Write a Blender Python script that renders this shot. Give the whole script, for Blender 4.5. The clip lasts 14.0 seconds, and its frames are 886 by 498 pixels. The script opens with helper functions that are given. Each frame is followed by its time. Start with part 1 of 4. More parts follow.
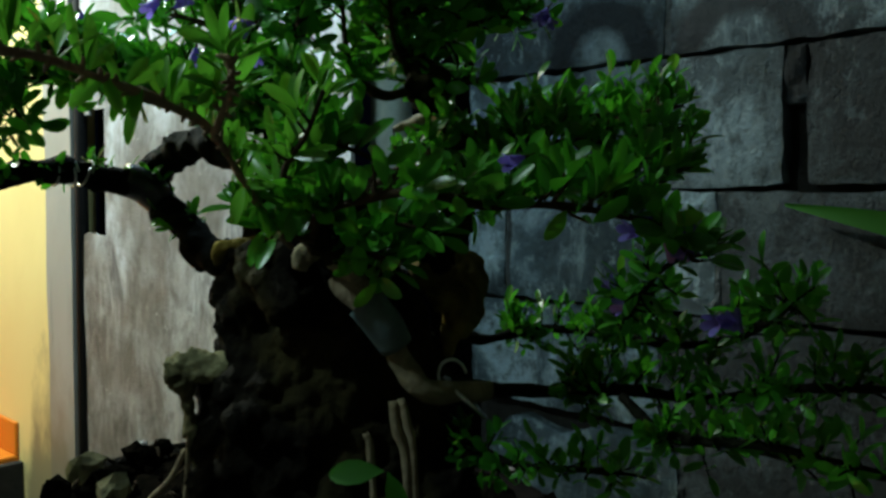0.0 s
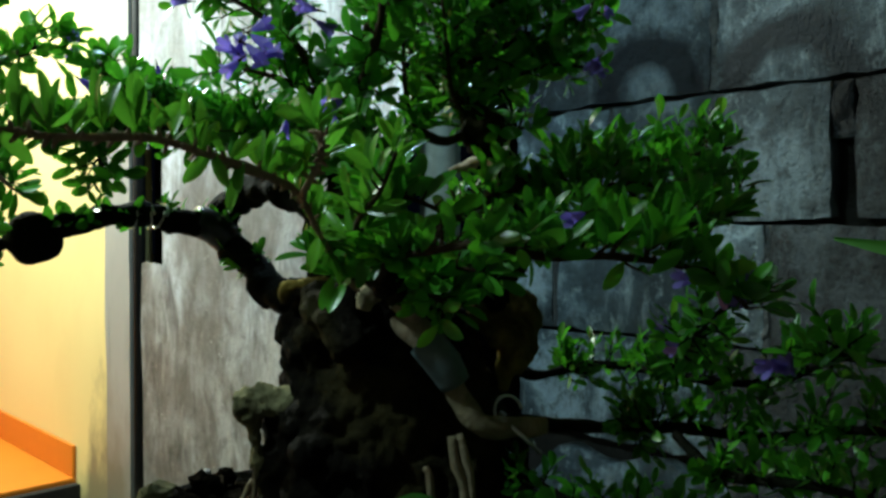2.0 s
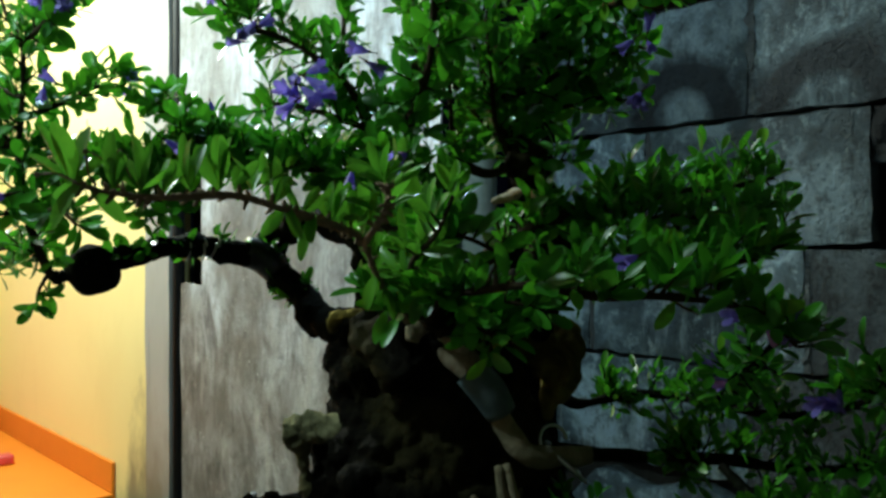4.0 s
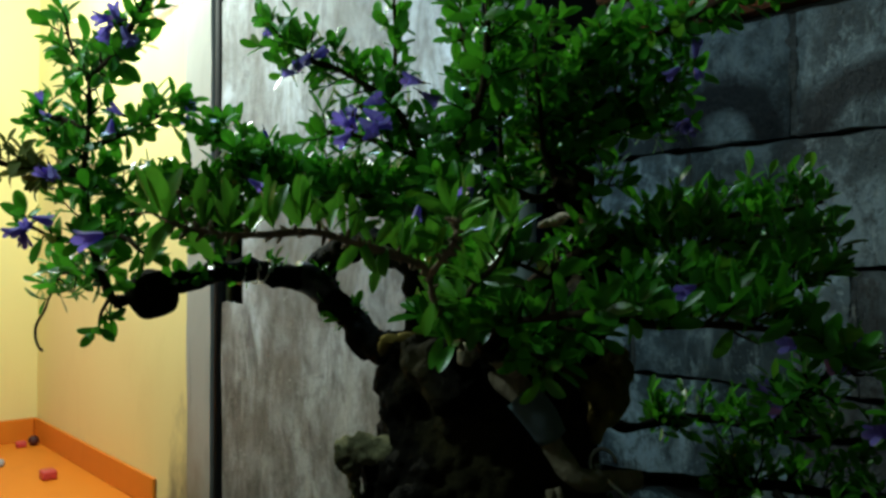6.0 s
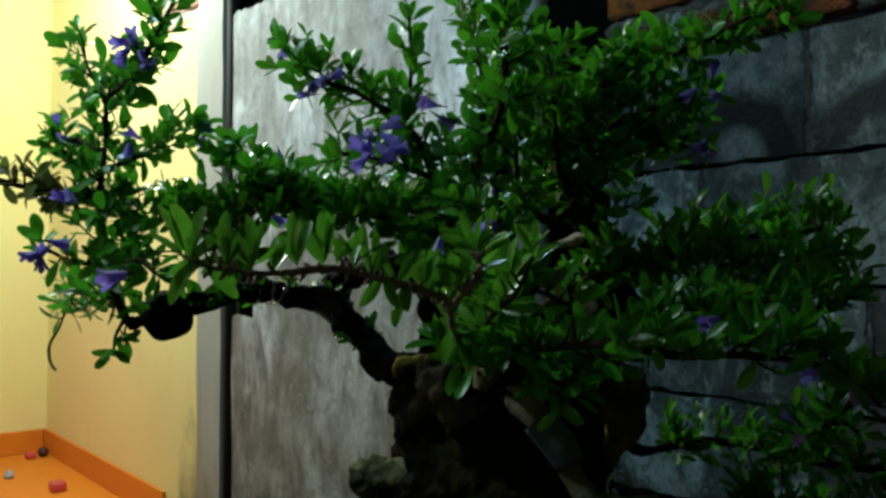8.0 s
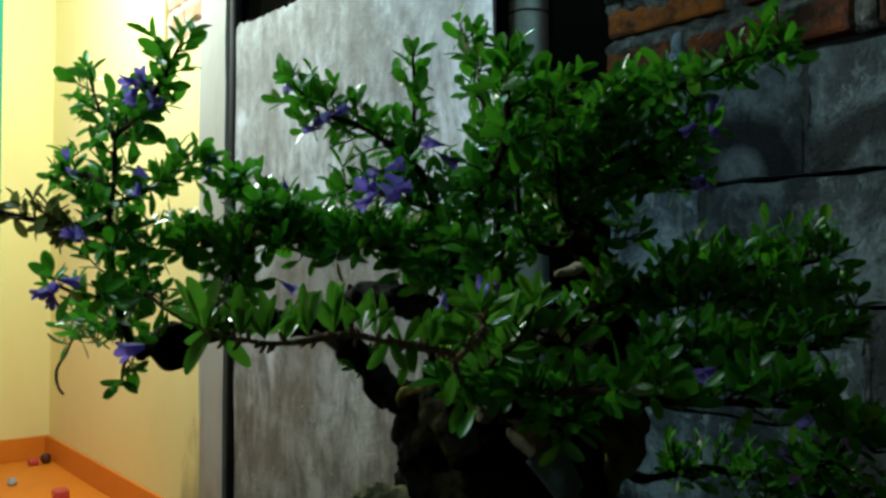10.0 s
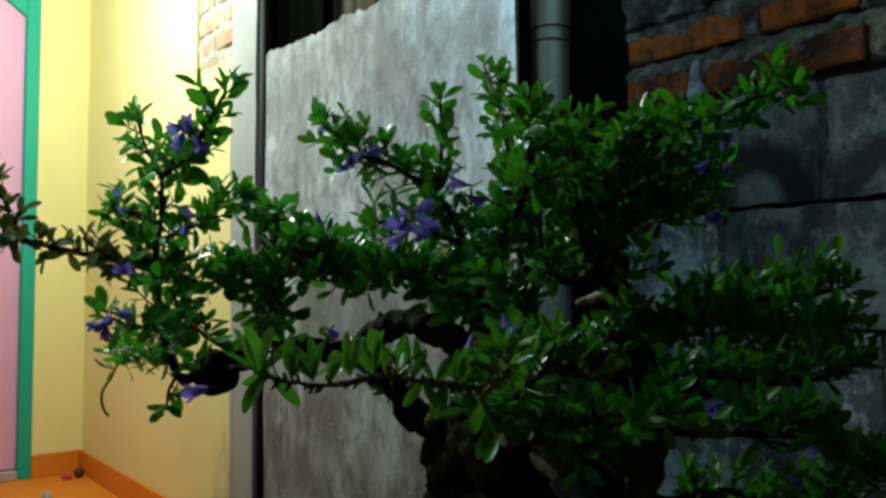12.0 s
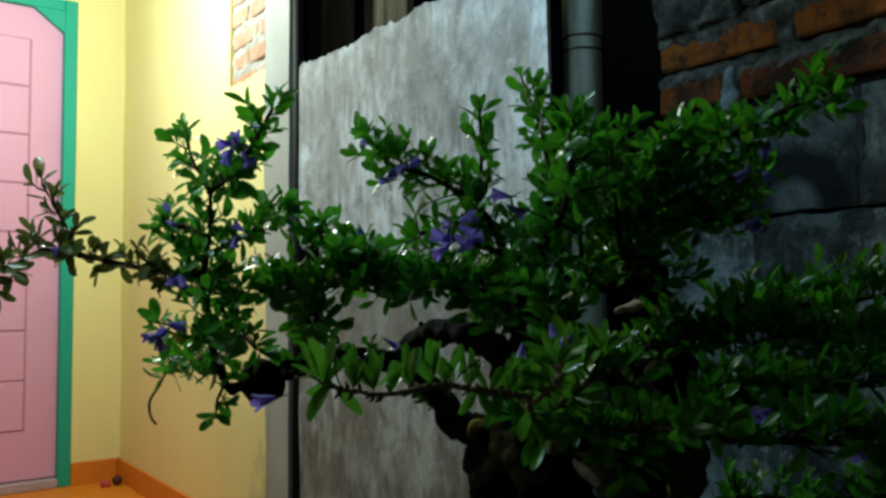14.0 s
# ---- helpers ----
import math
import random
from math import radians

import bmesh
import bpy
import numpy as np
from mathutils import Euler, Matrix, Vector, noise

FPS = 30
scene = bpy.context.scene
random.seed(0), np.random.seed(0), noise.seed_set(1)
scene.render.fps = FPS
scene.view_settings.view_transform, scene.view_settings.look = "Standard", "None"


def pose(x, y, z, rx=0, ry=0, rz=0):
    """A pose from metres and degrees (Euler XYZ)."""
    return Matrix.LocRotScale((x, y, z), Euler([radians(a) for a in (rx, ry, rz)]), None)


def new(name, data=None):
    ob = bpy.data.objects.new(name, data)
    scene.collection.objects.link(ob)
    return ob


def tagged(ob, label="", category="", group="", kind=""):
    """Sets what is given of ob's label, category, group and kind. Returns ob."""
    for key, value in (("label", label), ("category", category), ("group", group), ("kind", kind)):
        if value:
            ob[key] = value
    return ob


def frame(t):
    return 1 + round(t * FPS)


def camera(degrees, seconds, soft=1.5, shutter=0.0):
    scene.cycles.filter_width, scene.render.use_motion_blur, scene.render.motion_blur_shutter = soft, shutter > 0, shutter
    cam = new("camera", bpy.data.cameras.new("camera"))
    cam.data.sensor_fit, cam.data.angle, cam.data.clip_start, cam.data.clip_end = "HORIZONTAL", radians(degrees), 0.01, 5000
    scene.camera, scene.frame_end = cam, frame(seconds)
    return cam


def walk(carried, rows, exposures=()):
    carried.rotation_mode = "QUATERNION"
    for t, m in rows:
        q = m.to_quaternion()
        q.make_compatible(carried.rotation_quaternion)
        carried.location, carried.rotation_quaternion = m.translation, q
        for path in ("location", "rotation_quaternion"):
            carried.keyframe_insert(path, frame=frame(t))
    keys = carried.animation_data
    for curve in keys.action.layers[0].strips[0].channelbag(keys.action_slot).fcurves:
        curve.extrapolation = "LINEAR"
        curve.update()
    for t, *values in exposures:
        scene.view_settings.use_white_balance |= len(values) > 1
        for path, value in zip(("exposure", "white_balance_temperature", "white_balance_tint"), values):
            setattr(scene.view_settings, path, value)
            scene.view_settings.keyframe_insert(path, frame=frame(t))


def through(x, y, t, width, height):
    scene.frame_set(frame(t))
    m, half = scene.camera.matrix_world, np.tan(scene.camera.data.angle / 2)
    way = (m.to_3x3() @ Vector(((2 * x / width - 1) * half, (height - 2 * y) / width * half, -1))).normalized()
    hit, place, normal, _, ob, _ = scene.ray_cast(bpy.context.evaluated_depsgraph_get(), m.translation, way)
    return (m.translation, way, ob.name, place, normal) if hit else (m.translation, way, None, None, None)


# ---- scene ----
cam = camera(57.3, 14.0, 2.9)
METRES, EYE, TILT, LEAN, TURN = 0.222, 0.75, 0.0, 0.0, 41.8
ROWS = [
    (0.0, 0.0, 0.0, 0.0, 0.02, -2.86, -0.34),
    (0.5, -0.0128, -0.042, 0.0327, 0.86, -2.36, -0.3),
    (1.0, -0.0321, -0.0822, 0.0453, 1.69, -1.89, -0.23),
    (1.5, -0.0517, -0.1106, 0.0614, 2.37, -1.52, -0.19),
    (2.0, -0.062, -0.1348, 0.0758, 2.88, -1.26, -0.14),
    (2.5, -0.0799, -0.1529, 0.0905, 3.34, -0.98, -0.11),
    (3.0, -0.0907, -0.1723, 0.1147, 3.76, -0.76, -0.1),
    (5.5, -0.1908, -0.258, 0.1711, 6.66, 0.67, 0.05),
    (6.0, -0.2044, -0.2713, 0.1827, 7.06, 0.93, 0.02),
    (6.5, -0.2282, -0.2741, 0.1948, 7.35, 1.19, -0.0),
    (7.0, -0.2435, -0.2748, 0.2076, 7.5, 1.36, -0.03),
    (7.5, -0.2392, -0.2613, 0.2247, 7.58, 1.52, -0.04),
    (10.0, -0.2413, -0.3227, 0.3739, 7.64, 1.61, -0.09),
    (10.5, -0.2326, -0.3795, 0.4342, 7.71, 1.65, -0.13),
    (11.0, -0.2101, -0.4291, 0.439, 8.09, 1.94, -0.19),
    (11.5, -0.223, -0.4787, 0.4415, 8.62, 2.26, -0.14),
    (12.0, -0.2244, -0.5163, 0.4522, 9.34, 2.57, -0.0),
    (12.5, -0.2299, -0.5522, 0.4658, 10.05, 2.79, 0.18),
    (13.0, -0.2622, -0.5763, 0.4723, 10.73, 2.97, 0.35),
    (13.5, -0.2854, -0.6045, 0.4716, 11.12, 3.05, 0.41),
    (14.0, -0.2764, -0.5911, 0.4632, 11.29, 3.09, 0.43),
]
walk(cam, [(t, pose(0, 0, EYE, TILT, LEAN, TURN) @ pose(METRES * x, METRES * y, METRES * z, 90 + pitch, roll, yaw)) for t, x, y, z, yaw, pitch, roll in ROWS],
     [(0.0, 0.18), (1.5, 0.45), (3.0, 0.55), (6.0, -0.3), (10.0, -0.56), (12.0, -0.83), (14.0, -0.98)])

# ---- world and light ----
world = bpy.data.worlds.new("night")
scene.world = world
world.use_nodes = True
world.node_tree.nodes["Background"].inputs[0].default_value = (0.25, 0.4, 1.0, 1)
world.node_tree.nodes["Background"].inputs[1].default_value = 0.0015

# The third bulb is an added fill on the plant's front; no source known.
LAMP, YARD_LAMP, FILL_LAMP = (-2.60, 0.28, 2.05), (-1.12, 0.66, 1.56), (-0.84, -0.17, 1.30)
for name, at, watts, tint in (("porch_bulb", LAMP, 162.0, (0.84, 1.0, 0.90)), ("yard_bulb", YARD_LAMP, 7.6, (0.56, 0.90, 1.08)), ("fill_bulb", FILL_LAMP, 11.5, (0.71, 1.0, 1.0))):
    bulb = bpy.data.lights.new(name, "POINT")
    bulb.energy, bulb.color, bulb.shadow_soft_size = watts, tint, 0.035
    new(name, bulb).location = at


# ---- helpers of this scene ----
rng = random.Random(7)


def mesh_of(name, bm, smooth=False):
    me = bpy.data.meshes.new(name)
    bm.normal_update()
    bm.to_mesh(me)
    bm.free()
    if smooth:
        for p in me.polygons:
            p.use_smooth = True
    return me


def part(name, bm, material, parent=None, label="", smooth=False):
    me = bm if isinstance(bm, bpy.types.Mesh) else mesh_of(name, bm, smooth)
    if material is not None and not me.materials:
        me.materials.append(material)
    ob = new(name, me)
    if parent is not None:
        ob.parent = parent
    if label:
        tagged(ob, label)
    return ob


def thing(name, label, category, at=(0, 0, 0), group="", kind=""):
    ob = new(name)
    ob.location = at
    ob.empty_display_size = 0.02
    return tagged(ob, label, category, group, kind)


def box(bm, lo, hi, bevel=0.0, segments=1):
    geo = bmesh.ops.create_cube(bm, size=1.0)
    verts = geo["verts"]
    for v in verts:
        v.co = Vector([lo[i] + (v.co[i] + 0.5) * (hi[i] - lo[i]) for i in range(3)])
    if bevel:
        edges = list({e for v in verts for e in v.link_edges})
        bmesh.ops.bevel(bm, geom=edges, offset=bevel, segments=segments, affect="EDGES", profile=0.6)
    return bm


def boxed(lo, hi, bevel=0.0, segments=1):
    return box(bmesh.new(), lo, hi, bevel, segments)


def grid_slab(x0, x1, z0, z1, y, depth, nx, nz, relief=0.0, scale=6.0, edge=0.0, hole=None, top=None, seed=0.0):
    """An upright slab facing -y with a rough face; hole: (x0, x1, z0, z1) cut through; top: function x -> z of its upper edge."""
    bm = bmesh.new()
    rows = []
    for k in range(nz + 1):
        row = []
        for i in range(nx + 1):
            x = x0 + (x1 - x0) * i / nx
            zt = z1 if top is None else top(x)
            z = z0 + (zt - z0) * k / nz
            dy = relief * noise.noise((x * scale + seed, z * scale, seed * 3.1))
            dx = dz = 0.0
            if edge:
                if i in (0, nx):
                    dx = edge * noise.noise((z * 30 + seed, x * 5, 2.2))
                if k in (0, nz):
                    dz = edge * noise.noise((x * 30 + seed, z * 5, 7.7))
                if i in (0, nx) or k in (0, nz):
                    dy += edge * 0.8
            row.append(bm.verts.new((x + dx, y + dy, z + dz)))
        rows.append(row)
    faces = []
    for k in range(nz):
        for i in range(nx):
            cx, cz = (rows[k][i].co + rows[k + 1][i + 1].co).xz / 2
            if hole and hole[0] < cx < hole[1] and hole[2] < cz < hole[3]:
                continue
            faces.append(bm.faces.new((rows[k][i], rows[k][i + 1], rows[k + 1][i + 1], rows[k + 1][i])))
    ext = bmesh.ops.extrude_face_region(bm, geom=faces)
    for v in [g for g in ext["geom"] if isinstance(g, bmesh.types.BMVert)]:
        v.co.y = y + depth
    bmesh.ops.delete(bm, geom=[v for v in bm.verts if not v.link_faces], context="VERTS")
    bmesh.ops.recalc_face_normals(bm, faces=bm.faces)
    return bm


def smooth_path(points, steps=6):
    """A Catmull-Rom curve through the points."""
    p = [Vector(q) for q in points]
    p = [p[0] * 2 - p[1]] + p + [p[-1] * 2 - p[-2]]
    out = []
    for i in range(1, len(p) - 2):
        for s in range(steps):
            u = s / steps
            a, b, c, d = p[i - 1], p[i], p[i + 1], p[i + 2]
            out.append(0.5 * (2 * b + (c - a) * u + (2 * a - 5 * b + 4 * c - d) * u * u + (3 * b - a - 3 * c + d) * u ** 3))
    out.append(p[-2])
    return out


def tube(bm, path, radii, seg=8, rough=0.0, seed=0.0, cap=True):
    """A tapered tube along a path; radii: start and end, or one for each point."""
    n = len(path)
    if len(radii) != n:
        ctrl = list(radii)
        rr = []
        for i in range(n):
            u = i / (n - 1) * (len(ctrl) - 1)
            k = min(int(u), len(ctrl) - 2)
            rr.append(ctrl[k] + (ctrl[k + 1] - ctrl[k]) * (u - k))
        radii = rr
    side = Vector((0.31, 0.17, 0.93))
    rings = []
    for i in range(n):
        d = (path[min(i + 1, n - 1)] - path[max(i - 1, 0)]).normalized()
        side = (side - d * side.dot(d))
        if side.length < 1e-4:
            side = d.orthogonal()
        side.normalize()
        other = d.cross(side)
        ring = []
        for k in range(seg):
            a = 2 * math.pi * k / seg
            w = side * math.cos(a) + other * math.sin(a)
            r = radii[i]
            if rough:
                q = (path[i] + w * r) * 45
                r *= 1 + rough * (noise.noise((q.x + seed, q.y, q.z)) + 0.22 * noise.noise((q.x * 3, q.y * 3 + seed, q.z * 3)))
            ring.append(bm.verts.new(path[i] + w * r))
        rings.append(ring)
    for a, b in zip(rings, rings[1:]):
        for k in range(seg):
            bm.faces.new((a[k], a[(k + 1) % seg], b[(k + 1) % seg], b[k]))
    if cap:
        bm.faces.new(list(reversed(rings[0])))
        bm.faces.new(rings[-1])
    return bm


def lathe(profile, seg=48, squash=1.0):
    """A turned shape round z from (radius, height) pairs."""
    bm = bmesh.new()
    rings = [[bm.verts.new((r * math.cos(2 * math.pi * k / seg), squash * r * math.sin(2 * math.pi * k / seg), z)) for k in range(seg)] for r, z in profile]
    for a, b in zip(rings, rings[1:]):
        for k in range(seg):
            bm.faces.new((a[k], a[(k + 1) % seg], b[(k + 1) % seg], b[k]))
    bm.faces.new(list(reversed(rings[0])))
    bm.faces.new(rings[-1])
    bmesh.ops.recalc_face_normals(bm, faces=bm.faces)
    return bm


# ---- materials ----
class Nodes:
    def __init__(self, name):
        self.mat = bpy.data.materials.new(name)
        self.mat.use_nodes = True
        self.t = self.mat.node_tree
        self.bsdf = self.t.nodes["Principled BSDF"]
        self.out = self.t.nodes["Material Output"]
        self.coord = self.t.nodes.new("ShaderNodeNewGeometry").outputs["Position"]

    def add(self, kind, **values):
        n = self.t.nodes.new(kind)
        for k, v in values.items():
            n.inputs[k.replace("_", " ")].default_value = v
        return n

    def link(self, a, b):
        self.t.links.new(a, b)

    def noise(self, scale, detail=6.0, rough=0.6, stretch=None, distort=0.0):
        n = self.add("ShaderNodeTexNoise", Scale=scale, Detail=detail, Roughness=rough, Distortion=distort)
        if stretch:
            m = self.add("ShaderNodeMapping")
            m.inputs["Scale"].default_value = stretch
            self.link(self.coord, m.inputs["Vector"])
            self.link(m.outputs[0], n.inputs["Vector"])
        else:
            self.link(self.coord, n.inputs["Vector"])
        return n.outputs["Fac"]

    def ramp(self, fac, stops):
        n = self.t.nodes.new("ShaderNodeValToRGB")
        while len(n.color_ramp.elements) < len(stops):
            n.color_ramp.elements.new(0.5)
        for e, (p, c) in zip(n.color_ramp.elements, stops):
            e.position, e.color = p, (*c, 1) if len(c) == 3 else c
        self.link(fac, n.inputs[0])
        return n.outputs[0]

    def mix(self, fac, a, b, how="MIX"):
        n = self.t.nodes.new("ShaderNodeMix")
        n.data_type, n.blend_type = "RGBA", how
        for sock, v in ((n.inputs[0], fac), (n.inputs[6], a), (n.inputs[7], b)):
            if isinstance(v, bpy.types.NodeSocket):
                self.link(v, sock)
            elif isinstance(v, tuple):
                sock.default_value = (*v, 1)
            else:
                sock.default_value = v
        return n.outputs[2]

    def math(self, op, a, b=0.0):
        n = self.t.nodes.new("ShaderNodeMath")
        n.operation = op
        for sock, v in ((n.inputs[0], a), (n.inputs[1], b)):
            if isinstance(v, bpy.types.NodeSocket):
                self.link(v, sock)
            else:
                sock.default_value = v
        return n.outputs[0]

    def bump(self, height, strength=0.4, distance=0.004):
        n = self.add("ShaderNodeBump", Strength=strength, Distance=distance)
        self.link(height, n.inputs["Height"])
        self.link(n.outputs[0], self.bsdf.inputs["Normal"])

    def done(self, color, rough=0.7, metal=0.0, spec=0.5):
        for name, v in (("Base Color", color), ("Roughness", rough), ("Metallic", metal), ("Specular IOR Level", spec)):
            s = self.bsdf.inputs[name]
            if isinstance(v, bpy.types.NodeSocket):
                self.link(v, s)
            elif isinstance(v, tuple):
                s.default_value = (*v, 1)
            else:
                s.default_value = v
        return self.mat


def plain_rough(name, a, b, scale=20.0, rough=0.7, bump=0.3, fine=120.0, distance=0.003, stretch=None, metal=0.0, spec=0.4):
    """Two tones mixed by a broad noise, with a fine grain and relief."""
    m = Nodes(name)
    f = m.noise(scale, stretch=stretch)
    g = m.noise(fine, detail=4)
    c = m.mix(m.ramp(f, [(0.3, (0, 0, 0)), (0.7, (1, 1, 1))]), a, b)
    c = m.mix(m.ramp(g, [(0.35, (0, 0, 0)), (0.75, (0.5, 0.5, 0.5))]), c, tuple(v * 0.6 for v in a))
    m.bump(m.math("ADD", f, m.math("MULTIPLY", g, 0.5)), bump, distance)
    return m.done(c, rough, metal, spec)


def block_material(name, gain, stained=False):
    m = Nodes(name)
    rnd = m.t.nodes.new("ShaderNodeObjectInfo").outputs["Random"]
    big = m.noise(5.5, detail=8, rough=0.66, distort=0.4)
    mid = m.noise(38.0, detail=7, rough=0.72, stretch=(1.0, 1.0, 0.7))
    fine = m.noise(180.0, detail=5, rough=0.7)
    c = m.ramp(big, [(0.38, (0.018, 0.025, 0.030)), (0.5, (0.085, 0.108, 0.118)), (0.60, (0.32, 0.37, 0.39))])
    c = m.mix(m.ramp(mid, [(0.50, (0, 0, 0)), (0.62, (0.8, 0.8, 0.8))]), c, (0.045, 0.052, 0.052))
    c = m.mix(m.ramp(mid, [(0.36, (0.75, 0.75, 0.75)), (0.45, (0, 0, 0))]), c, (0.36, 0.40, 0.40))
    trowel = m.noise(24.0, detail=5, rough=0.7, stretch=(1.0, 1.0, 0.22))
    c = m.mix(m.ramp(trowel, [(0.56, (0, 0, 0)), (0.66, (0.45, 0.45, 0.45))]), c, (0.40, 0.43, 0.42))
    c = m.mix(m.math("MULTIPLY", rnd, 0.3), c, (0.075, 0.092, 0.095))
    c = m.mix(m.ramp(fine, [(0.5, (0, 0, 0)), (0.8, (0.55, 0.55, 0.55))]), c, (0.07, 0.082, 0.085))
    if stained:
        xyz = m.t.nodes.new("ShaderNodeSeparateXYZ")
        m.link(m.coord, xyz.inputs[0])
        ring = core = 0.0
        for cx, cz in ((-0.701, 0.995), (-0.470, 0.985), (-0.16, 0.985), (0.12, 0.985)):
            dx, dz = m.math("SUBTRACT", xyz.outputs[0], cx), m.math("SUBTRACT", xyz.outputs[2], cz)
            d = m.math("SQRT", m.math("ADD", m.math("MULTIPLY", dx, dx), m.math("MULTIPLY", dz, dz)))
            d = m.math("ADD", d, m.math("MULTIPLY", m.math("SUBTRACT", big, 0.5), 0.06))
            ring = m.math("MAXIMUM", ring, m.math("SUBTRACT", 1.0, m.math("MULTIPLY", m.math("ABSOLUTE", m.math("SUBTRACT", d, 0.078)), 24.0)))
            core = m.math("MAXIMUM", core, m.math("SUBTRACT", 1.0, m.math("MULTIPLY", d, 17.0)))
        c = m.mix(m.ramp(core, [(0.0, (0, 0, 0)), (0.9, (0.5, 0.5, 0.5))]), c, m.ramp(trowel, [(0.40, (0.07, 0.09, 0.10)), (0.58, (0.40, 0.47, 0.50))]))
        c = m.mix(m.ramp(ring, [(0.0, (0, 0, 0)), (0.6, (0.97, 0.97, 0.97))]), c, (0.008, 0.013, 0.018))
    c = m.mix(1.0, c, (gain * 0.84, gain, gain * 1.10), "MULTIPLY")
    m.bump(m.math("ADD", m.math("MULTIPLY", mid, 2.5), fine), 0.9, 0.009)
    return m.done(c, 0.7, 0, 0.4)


def brick_material(name, tones):
    m = Nodes(name)
    rnd = m.t.nodes.new("ShaderNodeObjectInfo").outputs["Random"]
    big, fine = m.noise(14.0), m.noise(160.0, rough=0.7)
    c = m.ramp(rnd, tones)
    c = m.mix(m.ramp(big, [(0.45, (0, 0, 0)), (0.75, (0.7, 0.7, 0.7))]), c, (0.09, 0.05, 0.035))
    soot = m.noise(11.0, detail=6, rough=0.7, distort=0.2)
    c = m.mix(m.ramp(soot, [(0.42, (0.85, 0.85, 0.85)), (0.54, (0, 0, 0))]), c, (0.022, 0.016, 0.012))
    pit = m.noise(60.0, detail=4, rough=0.6)
    c = m.mix(m.ramp(pit, [(0.60, (0, 0, 0)), (0.72, (0.7, 0.7, 0.7))]), c, (0.13, 0.12, 0.10))
    m.bump(m.math("ADD", m.math("ADD", big, pit), fine), 1.0, 0.008)
    return m.done(c, 0.85, 0, 0.25)


def panel_material():
    m = Nodes("weathered_cement")
    broad = m.noise(3.2, detail=4, rough=0.55)
    drip = m.noise(11.0, detail=7, rough=0.66, stretch=(1.2, 1.0, 0.55), distort=0.5)
    run = m.noise(16.0, detail=5, rough=0.62, stretch=(1.3, 1.0, 0.16), distort=0.3)
    blot = m.noise(30.0, detail=7, rough=0.65, stretch=(1.0, 1.0, 0.75))
    fine = m.noise(150.0, rough=0.7)
    c = m.ramp(drip, [(0.34, (0.16, 0.168, 0.178)), (0.48, (0.39, 0.415, 0.44)), (0.62, (0.68, 0.75, 0.84))])
    c = m.mix(m.ramp(run, [(0.58, (0, 0, 0)), (0.68, (0.75, 0.75, 0.75))]), c, (0.74, 0.79, 0.84))
    c = m.mix(m.ramp(run, [(0.30, (0.4, 0.4, 0.4)), (0.40, (0, 0, 0))]), c, (0.13, 0.125, 0.115))
    c = m.mix(m.ramp(broad, [(0.42, (0.65, 0.65, 0.65)), (0.58, (0, 0, 0))]), c, (0.21, 0.205, 0.195))
    c = m.mix(m.ramp(blot, [(0.50, (0, 0, 0)), (0.72, (0.7, 0.7, 0.7))]), c, (0.17, 0.16, 0.15))
    c = m.mix(m.ramp(blot, [(0.28, (0.6, 0.6, 0.6)), (0.38, (0, 0, 0))]), c, (0.55, 0.57, 0.57))
    c = m.mix(m.ramp(fine, [(0.5, (0, 0, 0)), (0.85, (0.35, 0.35, 0.35))]), c, (0.13, 0.12, 0.11))
    xyz = m.t.nodes.new("ShaderNodeSeparateXYZ")
    m.link(m.coord, xyz.inputs[0])
    # Browner and darker towards the bottom, with a ragged upper edge.
    low_tone = m.math("ADD", xyz.outputs[2], m.math("MULTIPLY", m.math("SUBTRACT", broad, 0.5), 0.9))
    c = m.mix(m.ramp(low_tone, [(0.5, (1, 1, 1)), (0.85, (0, 0, 0))]), c, (0.62, 0.565, 0.49), "MULTIPLY")
    speck = m.noise(75.0, detail=2, rough=0.5)
    c = m.mix(m.ramp(speck, [(0.70, (0, 0, 0)), (0.76, (0.7, 0.7, 0.7))]), c, (0.55, 0.55, 0.52))
    m.bump(m.math("ADD", m.math("MULTIPLY", blot, 1.5), fine), 0.5, 0.005)
    return m.done(c, m.ramp(blot, [(0.3, (0.5, 0.5, 0.5)), (0.7, (0.8, 0.8, 0.8))]), 0, 0.4)


def paint_material(name, base, stain, scale=3.0, low=0.0):
    m = Nodes(name)
    f = m.noise(scale, detail=7, stretch=(1.0, 1.0, 0.5), distort=0.5)
    g = m.noise(60.0, detail=5)
    c = m.mix(m.ramp(f, [(0.5, (0, 0, 0)), (0.85, (0.55, 0.55, 0.55))]), base, stain)
    if low:
        xyz = m.t.nodes.new("ShaderNodeSeparateXYZ")
        m.link(m.coord, xyz.inputs[0])
        splash = m.noise(7.0, detail=7, rough=0.65, stretch=(1.0, 1.0, 0.5))
        h = m.math("ADD", xyz.outputs[2], m.math("MULTIPLY", m.math("SUBTRACT", splash, 0.5), 0.9))
        h = m.math("ADD", h, m.math("MULTIPLY", m.math("MAXIMUM", m.math("SUBTRACT", -2.44, xyz.outputs[0]), 0.0), 3.0))
        c = m.mix(m.ramp(h, [(0.0, (0.85, 0.85, 0.85)), (low, (0, 0, 0))]), c, (0.20, 0.165, 0.10))
    m.bump(m.math("ADD", f, m.math("MULTIPLY", g, 0.3)), 0.25, 0.004)
    return m.done(c, 0.55, 0, 0.4)


